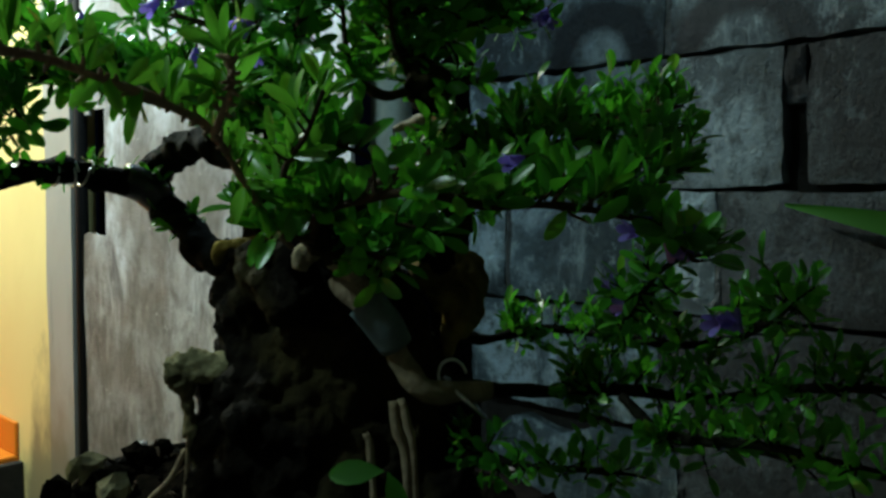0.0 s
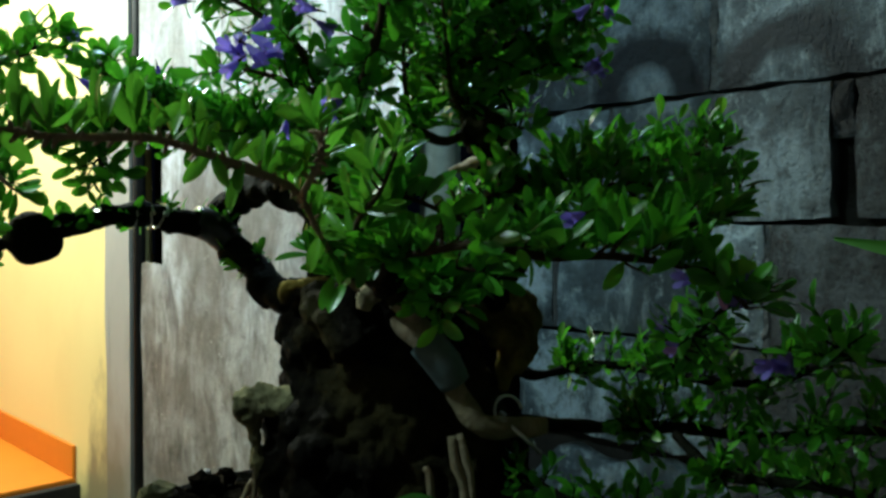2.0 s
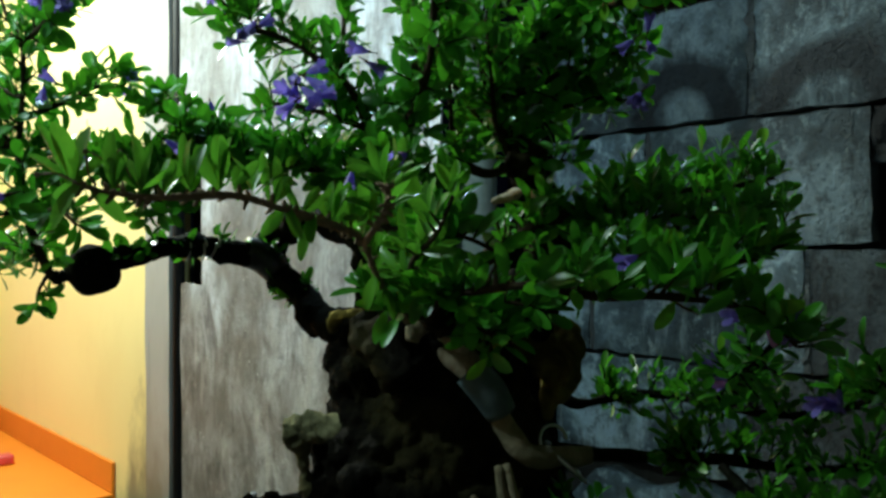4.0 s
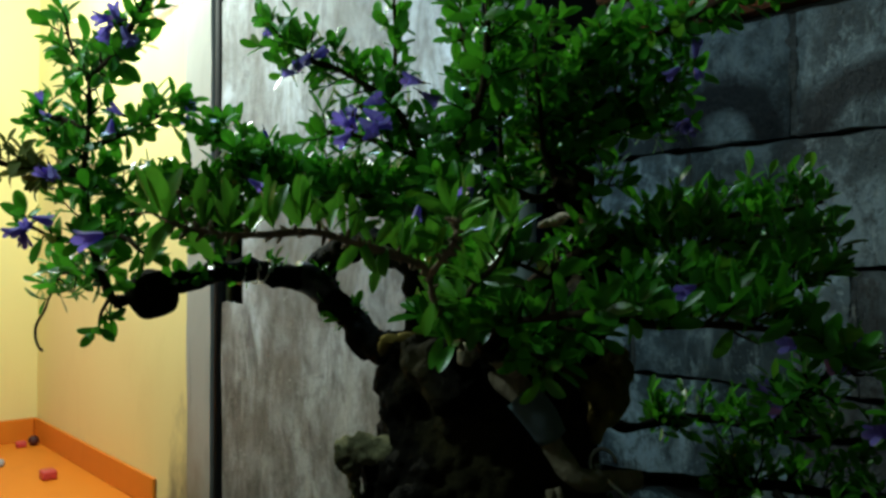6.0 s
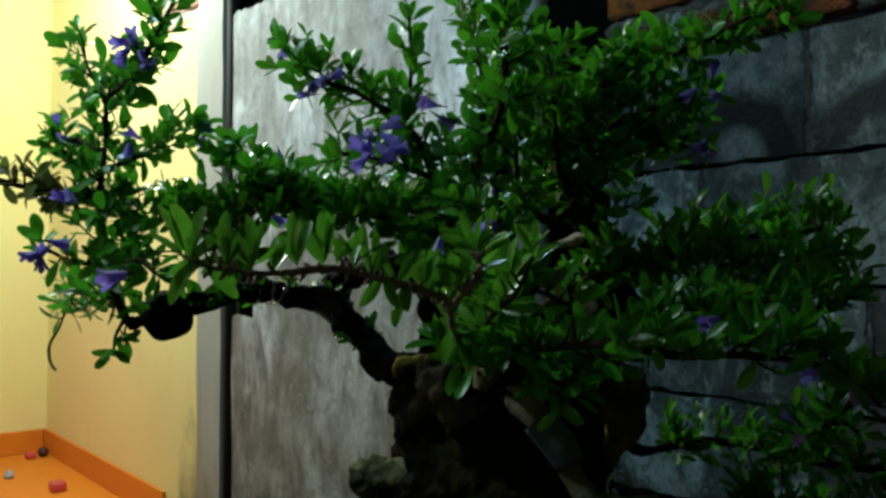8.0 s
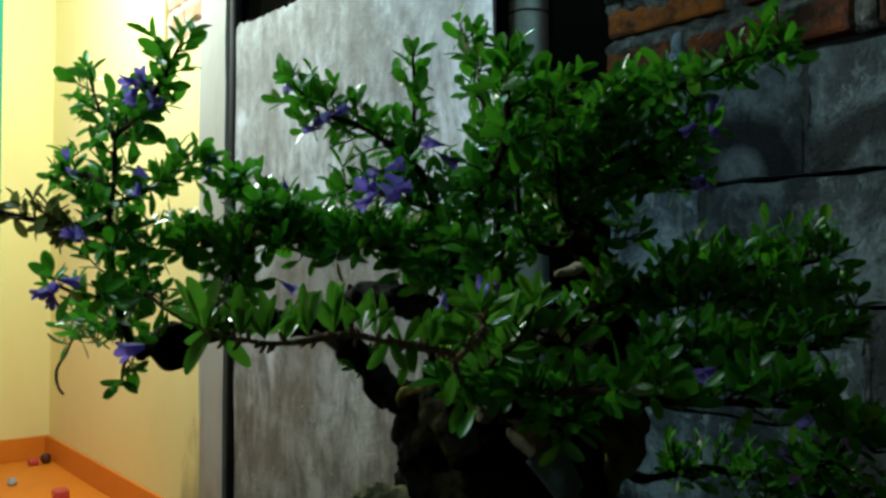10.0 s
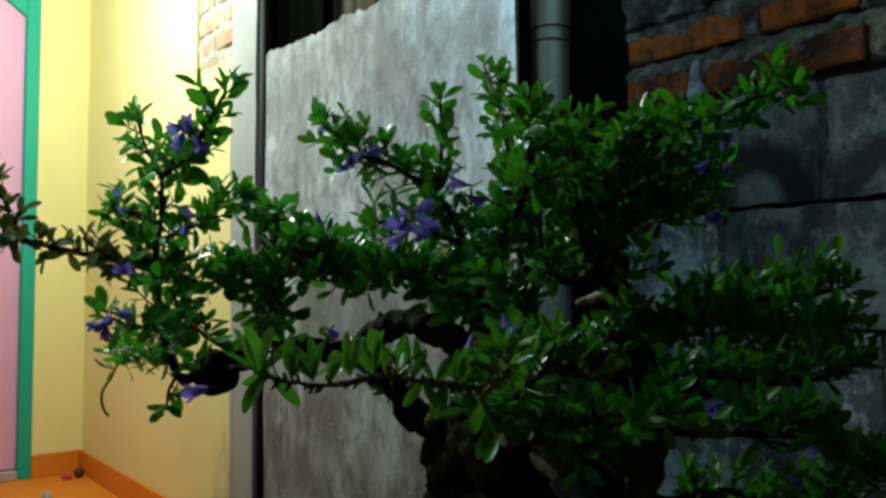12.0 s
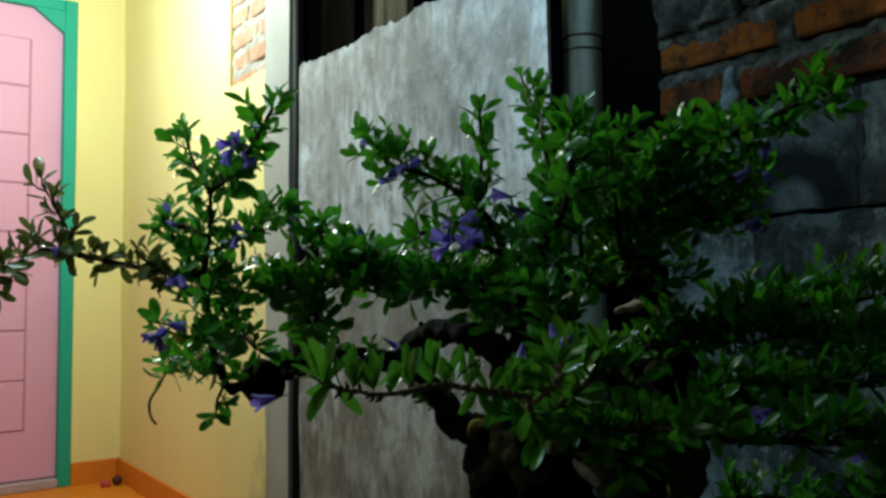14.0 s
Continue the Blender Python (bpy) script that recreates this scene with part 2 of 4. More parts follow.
def leaf_material(name, dark, light, glow, through=0.42, rough=0.30):
    m = Nodes(name)
    geo = m.t.nodes.new("ShaderNodeNewGeometry").outputs["Random Per Island"]
    rnd = m.math("FRACT", m.math("ADD", geo, m.t.nodes.new("ShaderNodeObjectInfo").outputs["Random"]))
    f = m.noise(160.0, detail=3)
    c = m.mix(m.math("ADD", m.math("MULTIPLY", rnd, 0.8), m.math("MULTIPLY", f, 0.2)), dark, light)
    c = m.mix(m.ramp(m.math("FRACT", m.math("MULTIPLY", rnd, 7.31)), [(0.93, (0, 0, 0)), (0.96, (0.8, 0.8, 0.8))]), c, tuple(a * b for a, b in zip(light, (2.2, 1.1, 0.9))))
    m.bump(f, 0.15, 0.001)
    m.done(c, rough, 0, 0.38)
    tr = m.t.nodes.new("ShaderNodeBsdfTranslucent")
    m.link(m.mix(rnd, glow, tuple(v * 1.6 for v in glow)), tr.inputs[0])
    mx = m.t.nodes.new("ShaderNodeMixShader")
    mx.inputs[0].default_value = through
    m.link(m.bsdf.outputs[0], mx.inputs[1])
    m.link(tr.outputs[0], mx.inputs[2])
    m.link(mx.outputs[0], m.out.inputs[0])
    return m.mat


def bark_material(name, a, b, moss=(0.08, 0.09, 0.04), amount=0.4, rough=0.8):
    m = Nodes(name)
    f = m.noise(28.0, detail=8, rough=0.7, distort=1.2)
    g = m.noise(140.0, detail=5)
    k = m.noise(9.0, detail=5)
    c = m.ramp(f, [(0.3, a), (0.7, b)])
    c = m.mix(m.ramp(k, [(0.47, (0, 0, 0)), (0.60, (amount, amount, amount))]), c, moss)
    m.bump(m.math("ADD", f, m.math("MULTIPLY", g, 0.6)), 0.9, 0.006)
    return m.done(c, rough, 0, 0.05)


# Light on the trunk's lobe and ridge is put into this brighter ochre.
LIT_BARK = bark_material("lit_bark", (0.022, 0.018, 0.008), (0.19, 0.145, 0.045), (0.34, 0.26, 0.06), 0.8)
LICHEN_BARK = bark_material("lichen_bark", (0.045, 0.042, 0.024), (0.25, 0.235, 0.125), (0.17, 0.18, 0.085), 0.7)
# Gains paint the wall's light falloff: raised at the left end, low elsewhere.
BLOCK, LIT_STAINED, LIT_BLOCK, MID_LIT_BLOCK = block_material("concrete_block", 0.23, True), block_material("lit_stained_block", 0.9, True), block_material("lit_block", 1.8), block_material("mid_lit_block", 0.85)
BRICK = brick_material("red_brick", [(0.0, (0.10, 0.022, 0.010)), (0.45, (0.26, 0.070, 0.016)), (0.7, (0.15, 0.035, 0.012)), (1.0, (0.07, 0.018, 0.012))])
ORANGE_BRICK = brick_material("orange_brick", [(0.0, (0.30, 0.082, 0.012)), (1.0, (0.40, 0.120, 0.016))])
PANEL = panel_material()
def sooty_mortar():
    m = Nodes("sooty_mortar")
    big, mid, fine = m.noise(7.0, detail=6, rough=0.7, distort=0.6), m.noise(35.0, detail=6, rough=0.7), m.noise(150.0, rough=0.7)
    c = m.ramp(mid, [(0.36, (0.045, 0.050, 0.046)), (0.52, (0.16, 0.17, 0.155)), (0.66, (0.34, 0.355, 0.335))])
    c = m.mix(m.ramp(big, [(0.40, (0.8, 0.8, 0.8)), (0.52, (0, 0, 0))]), c, (0.03, 0.031, 0.029))
    m.bump(m.math("ADD", m.math("MULTIPLY", mid, 2.0), fine), 1.0, 0.009)
    return m.done(c, 0.9, 0, 0.25)


SOOTY_MORTAR = sooty_mortar()
JOINT_MORTAR = plain_rough("joint_mortar", (0.022, 0.027, 0.029), (0.10, 0.115, 0.12), 30, 0.9, 0.9, 140, 0.008)
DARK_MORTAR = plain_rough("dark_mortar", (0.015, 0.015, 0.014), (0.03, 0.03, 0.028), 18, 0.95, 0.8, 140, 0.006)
POST = paint_material("grey_render", (0.36, 0.365, 0.34), (0.20, 0.20, 0.18), 7, low=0.34)
YELLOW = paint_material("yellow_paint", (0.84, 0.73, 0.32), (0.72, 0.59, 0.23))
DIRTY_YELLOW = paint_material("soiled_yellow_paint", (0.84, 0.73, 0.32), (0.72, 0.59, 0.23), low=0.30)
ORANGE = paint_material("orange_tile", (0.72, 0.215, 0.012), (0.60, 0.165, 0.010), 6)
PINK = paint_material("pink_paint", (0.74, 0.36, 0.52), (0.64, 0.30, 0.43), 4)
GROOVE = plain_rough("pink_groove", (0.46, 0.21, 0.30), (0.50, 0.23, 0.33), 8, 0.7, 0.1)
TEAL = paint_material("teal_paint", (0.01, 0.36, 0.25), (0.005, 0.26, 0.20), 5)
PLANK = plain_rough("old_plank", (0.05, 0.043, 0.03), (0.13, 0.11, 0.075), 8, 0.95, 0.6, 90, 0.004, stretch=(6, 6, 0.5), spec=0.1)
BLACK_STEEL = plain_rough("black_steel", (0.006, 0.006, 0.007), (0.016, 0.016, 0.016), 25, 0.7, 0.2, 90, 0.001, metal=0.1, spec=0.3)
PVC = plain_rough("pvc_pipe", (0.33, 0.415, 0.40), (0.41, 0.49, 0.47), 5, 0.45, 0.08, 60, 0.001)
THRESHOLD = plain_rough("worn_threshold", (0.42, 0.30, 0.33), (0.55, 0.42, 0.45), 12, 0.7, 0.4)
GROUND = plain_rough("cement_ground", (0.06, 0.06, 0.056), (0.12, 0.115, 0.10), 3, 0.85, 0.6, 90, 0.006)
LEAF = leaf_material("leaf_green", (0.007, 0.062, 0.009), (0.074, 0.36, 0.021), (0.08, 0.38, 0.018), 0.27)
BRONZE = leaf_material("bronze_leaf", (0.035, 0.055, 0.016), (0.13, 0.15, 0.040), (0.13, 0.16, 0.03), 0.30)
# Near leaves get a brighter green to carry light from the front.
LIT_LEAF = leaf_material("lit_leaf", (0.018, 0.10, 0.012), (0.14, 0.42, 0.036), (0.10, 0.34, 0.025), 0.26)
WEED = leaf_material("weed_green", (0.016, 0.12, 0.005), (0.045, 0.21, 0.008), (0.06, 0.28, 0.008), 0.35, 0.7)
PETAL = leaf_material("violet_petal", (0.14, 0.10, 0.43), (0.32, 0.26, 0.72), (0.24, 0.17, 0.66), 0.38, 0.65)
# Trunk and burl bark is near-black: the canopy's shade is in the colour.
SHADED_BARK = bark_material("bark", (0.003, 0.0026, 0.0018), (0.010, 0.0082, 0.005), (0.035, 0.030, 0.011), 0.8)
# Mossy side limbs and low branches: canopy shade is painted in as near-black.
SHADED_LIMB_BARK = bark_material("shaded_mossy_bark", (0.003, 0.003, 0.002), (0.010, 0.0095, 0.006), (0.008, 0.014, 0.006), 0.6, 0.75)
# The near branch's light is put into a brighter brown than other twigs.
LIT_TWIG = bark_material("lit_twig_bark", (0.14, 0.09, 0.055), (0.44, 0.32, 0.22), (0.20, 0.17, 0.09), 0.3)
PALE_BARK = bark_material("pale_bark", (0.17, 0.13, 0.08), (0.42, 0.34, 0.23), (0.15, 0.15, 0.08), 0.5)
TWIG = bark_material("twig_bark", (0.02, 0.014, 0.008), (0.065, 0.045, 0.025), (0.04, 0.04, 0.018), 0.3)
PEELED = bark_material("peeled_wood", (0.06, 0.052, 0.036), (0.60, 0.56, 0.47), (0.30, 0.28, 0.22), 0.4)
TAPE = plain_rough("grey_tape", (0.09, 0.135, 0.14), (0.16, 0.205, 0.205), 12, 0.4, 0.3, 90, 0.002)
WIRE = plain_rough("aluminium_wire", (0.6, 0.6, 0.58), (0.72, 0.72, 0.70), 30, 0.32, 0.1, 90, 0.001, metal=0.9)
BLACK_RUBBER = plain_rough("black_rubber", (0.008, 0.010, 0.010), (0.02, 0.024, 0.022), 30, 0.28, 0.4, 90, 0.002, spec=0.6)
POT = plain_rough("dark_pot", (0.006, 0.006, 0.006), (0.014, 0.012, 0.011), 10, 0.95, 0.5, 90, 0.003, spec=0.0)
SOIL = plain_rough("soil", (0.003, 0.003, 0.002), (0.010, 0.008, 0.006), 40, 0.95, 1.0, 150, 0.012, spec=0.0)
PINK_PLASTIC = plain_rough("red_plastic", (0.55, 0.05, 0.05), (0.65, 0.10, 0.09), 20, 0.4, 0.1)
DARK_RUBBER = plain_rough("dark_rubber", (0.05, 0.010, 0.010), (0.08, 0.02, 0.018), 20, 0.6, 0.1)
GREY_CLOTH = plain_rough("grey_cloth", (0.3, 0.28, 0.28), (0.42, 0.4, 0.4), 30, 0.8, 0.5)
LAMP_WHITE = plain_rough("lamp_white", (0.75, 0.75, 0.73), (0.8, 0.8, 0.78), 8, 0.4, 0.05)

# ---- the setting ----
FLOOR_Z, GROUND_Z = 0.0, -0.14
bm = bmesh.new()
bmesh.ops.create_grid(bm, x_segments=60, y_segments=60, size=30)
for v in bm.verts:
    v.co.z = GROUND_Z + 0.004 * noise.noise(v.co * 0.7)
tagged(part("ground", bm, GROUND), "rough grey cement yard ground", "ground", kind="structure")

tagged(part("floor", boxed((-3.93, -2.2, GROUND_Z), (-2.56, 0.95, FLOOR_Z), 0.006, 2), ORANGE),
       "glossy orange tiled porch floor with a raised edge", "floor", kind="structure")
# Kerb is coloured near-black for the shadow under the floor's edge.
tagged(part("shaded_kerb", boxed((-2.555, -2.2, GROUND_Z), (-2.525, 0.948, -0.014), 0.004, 2), DARK_MORTAR),
       "cement step along the porch edge, darkened for its shade", "step", kind="structure")

WALL_Y = 0.95
tagged(part("wall_porch", grid_slab(-3.93, -2.64, GROUND_Z, 2.9, WALL_Y, 0.12, 20, 40, 0.004, 3), YELLOW),
                     "yellow painted plaster wall with faint stains", "wall", kind="structure")
low = grid_slab(-2.64, -2.29, GROUND_Z, 1.57, WALL_Y, 0.12, 12, 40, 0.004, 3, top=lambda x: 1.572 + 0.02 * noise.noise((x * 22, 3.0, 0)))
tagged(part("wall_porch_low", low, DIRTY_YELLOW), "yellow painted plaster ending under bare brick", "wall", kind="structure")
PALE_MORTAR = plain_rough("pale_mortar", (0.34, 0.31, 0.27), (0.48, 0.45, 0.40), 14, 0.9, 0.9, 140, 0.008)
PALE_BRICK = plain_rough("faded_brick", (0.42, 0.20, 0.11), (0.46, 0.36, 0.28), 16, 0.9, 0.8, 120, 0.006)
bare = tagged(part("wall_porch_brick", grid_slab(-2.64, -2.335, 1.5, 2.9, WALL_Y + 0.014, 0.10, 24, 90, 0.012, 25), PALE_MORTAR),
              "bare brick stretch above the broken plaster", "wall", kind="structure")


def rough_brick(lx, lz, ly, seed):
    """A brick with worn, uneven edges, its front at y = 0."""
    bm = boxed((0, 0, 0), (lx, ly, lz), 0.005, 1)
    for v in bm.verts:
        v.co += 0.003 * Vector((noise.noise(v.co * 40 + Vector((seed, 0, 0))), noise.noise(v.co * 40 + Vector((0, seed, 5))), noise.noise(v.co * 40 + Vector((9, 0, seed)))))
    return mesh_of("brick", bm)


brick_meshes = [rough_brick(0.205, 0.056, 0.07, s * 3.7) for s in range(4)]
half_bricks = [rough_brick(0.135, 0.056, 0.07, 20 + s * 3.7) for s in range(2)]
faded_bricks = [me.copy() for me in brick_meshes]
faded_halves = [me.copy() for me in half_bricks]

# the door wall, with its opening, and the pink door
DX = -3.93
DOOR_Y0, DOOR_Y1, DOOR_TOP = -0.16, 0.735, 2.21
wd = boxed((DX - 0.12, DOOR_Y1, GROUND_Z), (DX, 0.95 + 0.12, 2.9))
box(wd, (DX - 0.12, -2.2, GROUND_Z), (DX, DOOR_Y0, 2.9))
box(wd, (DX - 0.12, DOOR_Y0, DOOR_TOP), (DX, DOOR_Y1, 2.9))
box(wd, (DX - 0.12, DOOR_Y0, GROUND_Z), (DX, DOOR_Y1, 0.03))
tagged(part("wall_door", wd, YELLOW), "yellow painted wall round the door", "wall", kind="structure")

door = thing("door", "closed pink panelled door in a teal painted frame", "door", (DX, (DOOR_Y0 + DOOR_Y1) / 2, 0.03), kind="structure")


def at_door(bm):
    bmesh.ops.translate(bm, vec=-door.location, verts=bm.verts)
    return bm


JW = 0.055
bm = boxed((DX - 0.09, DOOR_Y1 - JW, 0.0), (DX + 0.015, DOOR_Y1, DOOR_TOP), 0.004)
part("jamb", at_door(bm), TEAL, door, "teal painted wooden jamb")
bm = boxed((DX - 0.09, DOOR_Y0, 0.0), (DX + 0.015, DOOR_Y0 + JW, DOOR_TOP), 0.004)
part("jamb", at_door(bm), TEAL, door)
bm = boxed((DX - 0.09, DOOR_Y0 + JW, DOOR_TOP - JW), (DX + 0.013, DOOR_Y1 - JW, DOOR_TOP), 0.004)
part("lintel", at_door(bm), TEAL, door, "teal painted head piece")
for sy, ey in ((DOOR_Y1 - JW, -1), (DOOR_Y0 + JW, 1)):
    bm = bmesh.new()
    tri = [(sy, DOOR_TOP - JW), (sy + ey * 0.13, DOOR_TOP - JW), (sy, DOOR_TOP - JW - 0.10)]
    a = [bm.verts.new((DX - 0.07, y, z)) for y, z in tri]
    b = [bm.verts.new((DX + 0.012, y, z)) for y, z in tri]
    bm.faces.new(a), bm.faces.new(b)
    for k in range(3):
        bm.faces.new((a[k], a[(k + 1) % 3], b[(k + 1) % 3], b[k]))
    bmesh.ops.recalc_face_normals(bm, faces=bm.faces)
    part("corner_bracket", at_door(bm), TEAL, door, "teal corner piece cutting the opening's corner")
leaf = part("door_leaf", at_door(boxed((DX - 0.06, DOOR_Y0 + JW, 0.045), (DX - 0.02, DOOR_Y1 - JW, DOOR_TOP - JW), 0.003)), PINK, door, "pink painted door leaf")
PY0, PY1, PZ0, PZ1 = DOOR_Y0 + JW + 0.13, DOOR_Y1 - JW - 0.13, 0.26, 2.01
part("panel_recess", at_door(boxed((DX - 0.021, PY0, PZ0), (DX - 0.0185, PY1, PZ1))), GROOVE, leaf, "darker groove round the planks")
NP = 8
ph = (PZ1 - PZ0) / NP
for k in range(NP):
    b = boxed((DX - 0.03, PY0 + 0.008, PZ0 + k * ph + 0.004), (DX - 0.014, PY1 - 0.008, PZ0 + (k + 1) * ph - 0.004), 0.003)
    part("plank", at_door(b), PINK, leaf)
part("threshold", at_door(boxed((DX - 0.1, DOOR_Y0 + JW, 0.0), (DX + 0.02, DOOR_Y1 - JW, 0.04), 0.004)), THRESHOLD, door, "worn pinkish threshold")

SK = 0.10
tagged(part("baseboard_porch", boxed((DX, WALL_Y - 0.012, 0), (-2.56, WALL_Y - 0.001, SK), 0.003), ORANGE), "orange tile skirting along the yellow wall", "baseboard", kind="structure")
tagged(part("baseboard_door", boxed((DX + 0.001, DOOR_Y1 + 0.002, 0), (DX + 0.012, WALL_Y - 0.013, SK), 0.003), ORANGE), "orange tile skirting beside the door", "baseboard", kind="structure")

# grey end pillar
bm = grid_slab(-2.34, -2.165, GROUND_Z, 2.9, WALL_Y - 0.006, 0.035, 10, 90, 0.004, 5)
for v in bm.verts:
    if v.co.x < -2.33:
        v.co.x += 0.045 * min(1.0, max(0.0, (1.3 - v.co.z) / 0.9))
        v.co.x += 0.014 * noise.noise((v.co.z * 5, 1.3, 0)) + 0.004 * noise.noise((v.co.z * 25, 4.3, 0))
tagged(part("pillar", bm, POST), "grey cement-rendered pillar at the wall's end", "pillar", kind="structure")

gate = thing("panel_wall", "rough grey cement panel with a ragged top and a slot", "wall panel", (-1.6, 0.955, GROUND_Z), kind="structure")


def at_gate(bm):
    bmesh.ops.translate(bm, vec=-gate.location, verts=bm.verts)
    return bm


def ragged(x):
    return 1.526 + 0.012 * noise.noise((x * 9, 0.3, 0)) + 0.016 * noise.noise((x * 41, 1.7, 0))


bm = grid_slab(-2.113, -1.07, GROUND_Z, 1.53, 0.955, 0.007, 86, 110, 0.006, 4, hole=(-2.12, -1.997, 0.684, 0.992), top=ragged)
part("cement_sheet", at_gate(bm), PANEL, gate)
bm = bmesh.new()
tube(bm, [Vector((-2.14, 0.962, z)) for z in (GROUND_Z, 1.0, 2.7)], (0.0165, 0.0165), 14)
part("steel_upright", at_gate(bm), BLACK_STEEL, gate, "black steel upright", True)
# Unseen black box, capped on top, added so the slot stays in shade.
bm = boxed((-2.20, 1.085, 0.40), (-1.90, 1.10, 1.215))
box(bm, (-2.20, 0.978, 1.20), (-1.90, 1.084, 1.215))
part("slot_shade_box", at_gate(bm), BLACK_STEEL, gate, "black capped box added to keep the slot dark")

# Added near-black backing that puts the gap's darkness into its colour.
tagged(part("dark_gap_wall", boxed((-2.165, 2.35, GROUND_Z), (-0.5, 2.47, 2.9)), DARK_MORTAR), "near-black wall added behind the panel to darken the gap", "wall", kind="structure")
fence = thing("plank_screen", "dark old upright planks behind the panel", "screen", (-1.6, 1.15, GROUND_Z), kind="structure")
x = -2.40
for k, (w, gap) in enumerate([(0.10, 0.005), (0.10, 0.008), (0.055, 0.075), (0.12, 0.012), (0.12, 0.05)]):
    b = boxed((x, 1.13 + 0.01 * (k % 2), GROUND_Z), (x + w, 1.155 + 0.01 * (k % 2), 2.7), 0.004)
    bmesh.ops.translate(b, vec=-fence.location, verts=b.verts)
    part("plank", b, PLANK, fence)
    x += w + gap

pipe = thing("drain_pipe", "pale grey-green plastic drain pipe with a collar", "pipe", (-1.083, 1.065, GROUND_Z))


def ring_tube(z0, z1, r):
    return lathe([(r - 0.001, z0 - GROUND_Z), (r, z0 + 0.002 - GROUND_Z), (r, z1 - 0.002 - GROUND_Z), (r - 0.001, z1 - GROUND_Z)], 40)


part("tube", ring_tube(GROUND_Z, 2.7, 0.0385), PVC, pipe, smooth=True)
part("collar", ring_tube(1.365, 1.455, 0.0405), PVC, pipe, "pipe collar", True)
for z in (1.335, 1.362):
    part("seal_ring", ring_tube(z, z + 0.004, 0.0412), DARK_RUBBER, pipe, "thin dark ring", True)

# block and brick wall
BY = 1.17
wall_block = tagged(part("wall_block", boxed((-0.98, BY + 0.04, GROUND_Z), (1.3, BY + 0.14, 2.5)), DARK_MORTAR),
                    "rough concrete block wall with dark joints, bricks above", "wall", kind="structure")

# Unseen closing walls, kept dark so they bounce little light.
tagged(part("wall_side", boxed((1.302, -2.3, GROUND_Z), (1.42, 1.31, 2.69), 0.004), GROUND), "unseen dark side wall added to close the yard", "wall", kind="structure")
tagged(part("wall_rear", boxed((-4.05, -2.34, GROUND_Z), (1.3, -2.22, 2.69), 0.004), GROUND), "unseen dark rear wall added to close the yard", "wall", kind="structure")

# ---- lamps and an added ceiling, above the view ----
# Added to hang the lamps from; dark wood holds down bounced light.
tagged(part("ceiling", boxed((-4.05, -2.34, 2.7), (1.42, 0.94, 2.78)), PLANK), "plain unseen ceiling, dark to keep bounced light low", "ceiling", kind="structure")
# the bulb near the plant gets a made-up socket and cord
for name, label, at in (("hanging_lamp", "bare porch bulb hanging from its white socket", LAMP), ("hanging_lamp", "bare cool-white bulb hanging on a cord over the yard", YARD_LAMP), ("hanging_lamp", "unseen fill bulb added near the plant", FILL_LAMP)):
    lampthing = thing(name, label, "lamp", at, "hanging bulbs")
    part("socket", lathe([(0.012, 0.08), (0.022, 0.085), (0.022, 0.13), (0.006, 0.14), (0.004, 2.7 - at[2])], 20), LAMP_WHITE, lampthing, smooth=True)

# ---- the flowering bonsai ----
tree = thing("bonsai_tree", "gnarled flowering bonsai with glossy leaves and violet flowers", "bonsai", (-0.6, 0.47, 0.47))
BASE = Vector(tree.location)


def at_tree(bm):
    bmesh.ops.translate(bm, vec=-BASE, verts=bm.verts)
    return bm


# trunk: fused columns, lobes, stubs and surface roots
trunk_limbs = [
    (((-0.575, 0.47, 0.44), (-0.600, 0.46, 0.55), (-0.622, 0.455, 0.63), (-0.622, 0.455, 0.68), (-0.600, 0.455, 0.735)), (0.075, 0.062, 0.05, 0.045, 0.036)),
    (((-0.51, 0.53, 0.44), (-0.525, 0.53, 0.55), (-0.545, 0.52, 0.64), (-0.545, 0.48, 0.70), (-0.53, 0.46, 0.745)), (0.075, 0.055, 0.045, 0.042, 0.03)),
    (((-0.56, 0.49, 0.50), (-0.565, 0.48, 0.60), (-0.57, 0.48, 0.70), (-0.555, 0.47, 0.76)), (0.07, 0.06, 0.055, 0.035)),
    (((-0.650, 0.415, 0.595), (-0.646, 0.412, 0.53), (-0.64, 0.415, 0.43)), (0.018, 0.022, 0.032)),
    (((-0.635, 0.43, 0.60), (-0.63, 0.43, 0.52), (-0.62, 0.43, 0.43)), (0.035, 0.036, 0.045)),
    (((-0.615, 0.46, 0.61), (-0.628, 0.45, 0.54), (-0.628, 0.45, 0.44)), (0.04, 0.044, 0.05)),
    (((-0.56, 0.46, 0.76), (-0.58, 0.45, 0.80), (-0.605, 0.45, 0.84)), (0.035, 0.024, 0.016)),
    (((-0.525, 0.56, 0.70), (-0.512, 0.585, 0.78), (-0.518, 0.58, 0.84), (-0.54, 0.55, 0.90)), (0.034, 0.024, 0.018, 0.010)),
    (((-0.53, 0.46, 0.71), (-0.48, 0.40, 0.728), (-0.45, 0.365, 0.728)), (0.028, 0.013, 0.006)),
    (((-0.585, 0.45, 0.70), (-0.56, 0.42, 0.69), (-0.535, 0.42, 0.665)), (0.04, 0.03, 0.02)),
]
bm = bmesh.new()
for i, (pts, rad) in enumerate(trunk_limbs):
    tube(bm, smooth_path(pts, 5), rad, 14, 0.35, i * 3.3)
trunk = part("trunk", at_tree(bm), SHADED_BARK, tree, "thick twisted trunk with hollows, darkened for canopy shade", True)
rm = trunk.modifiers.new("fuse", "REMESH")
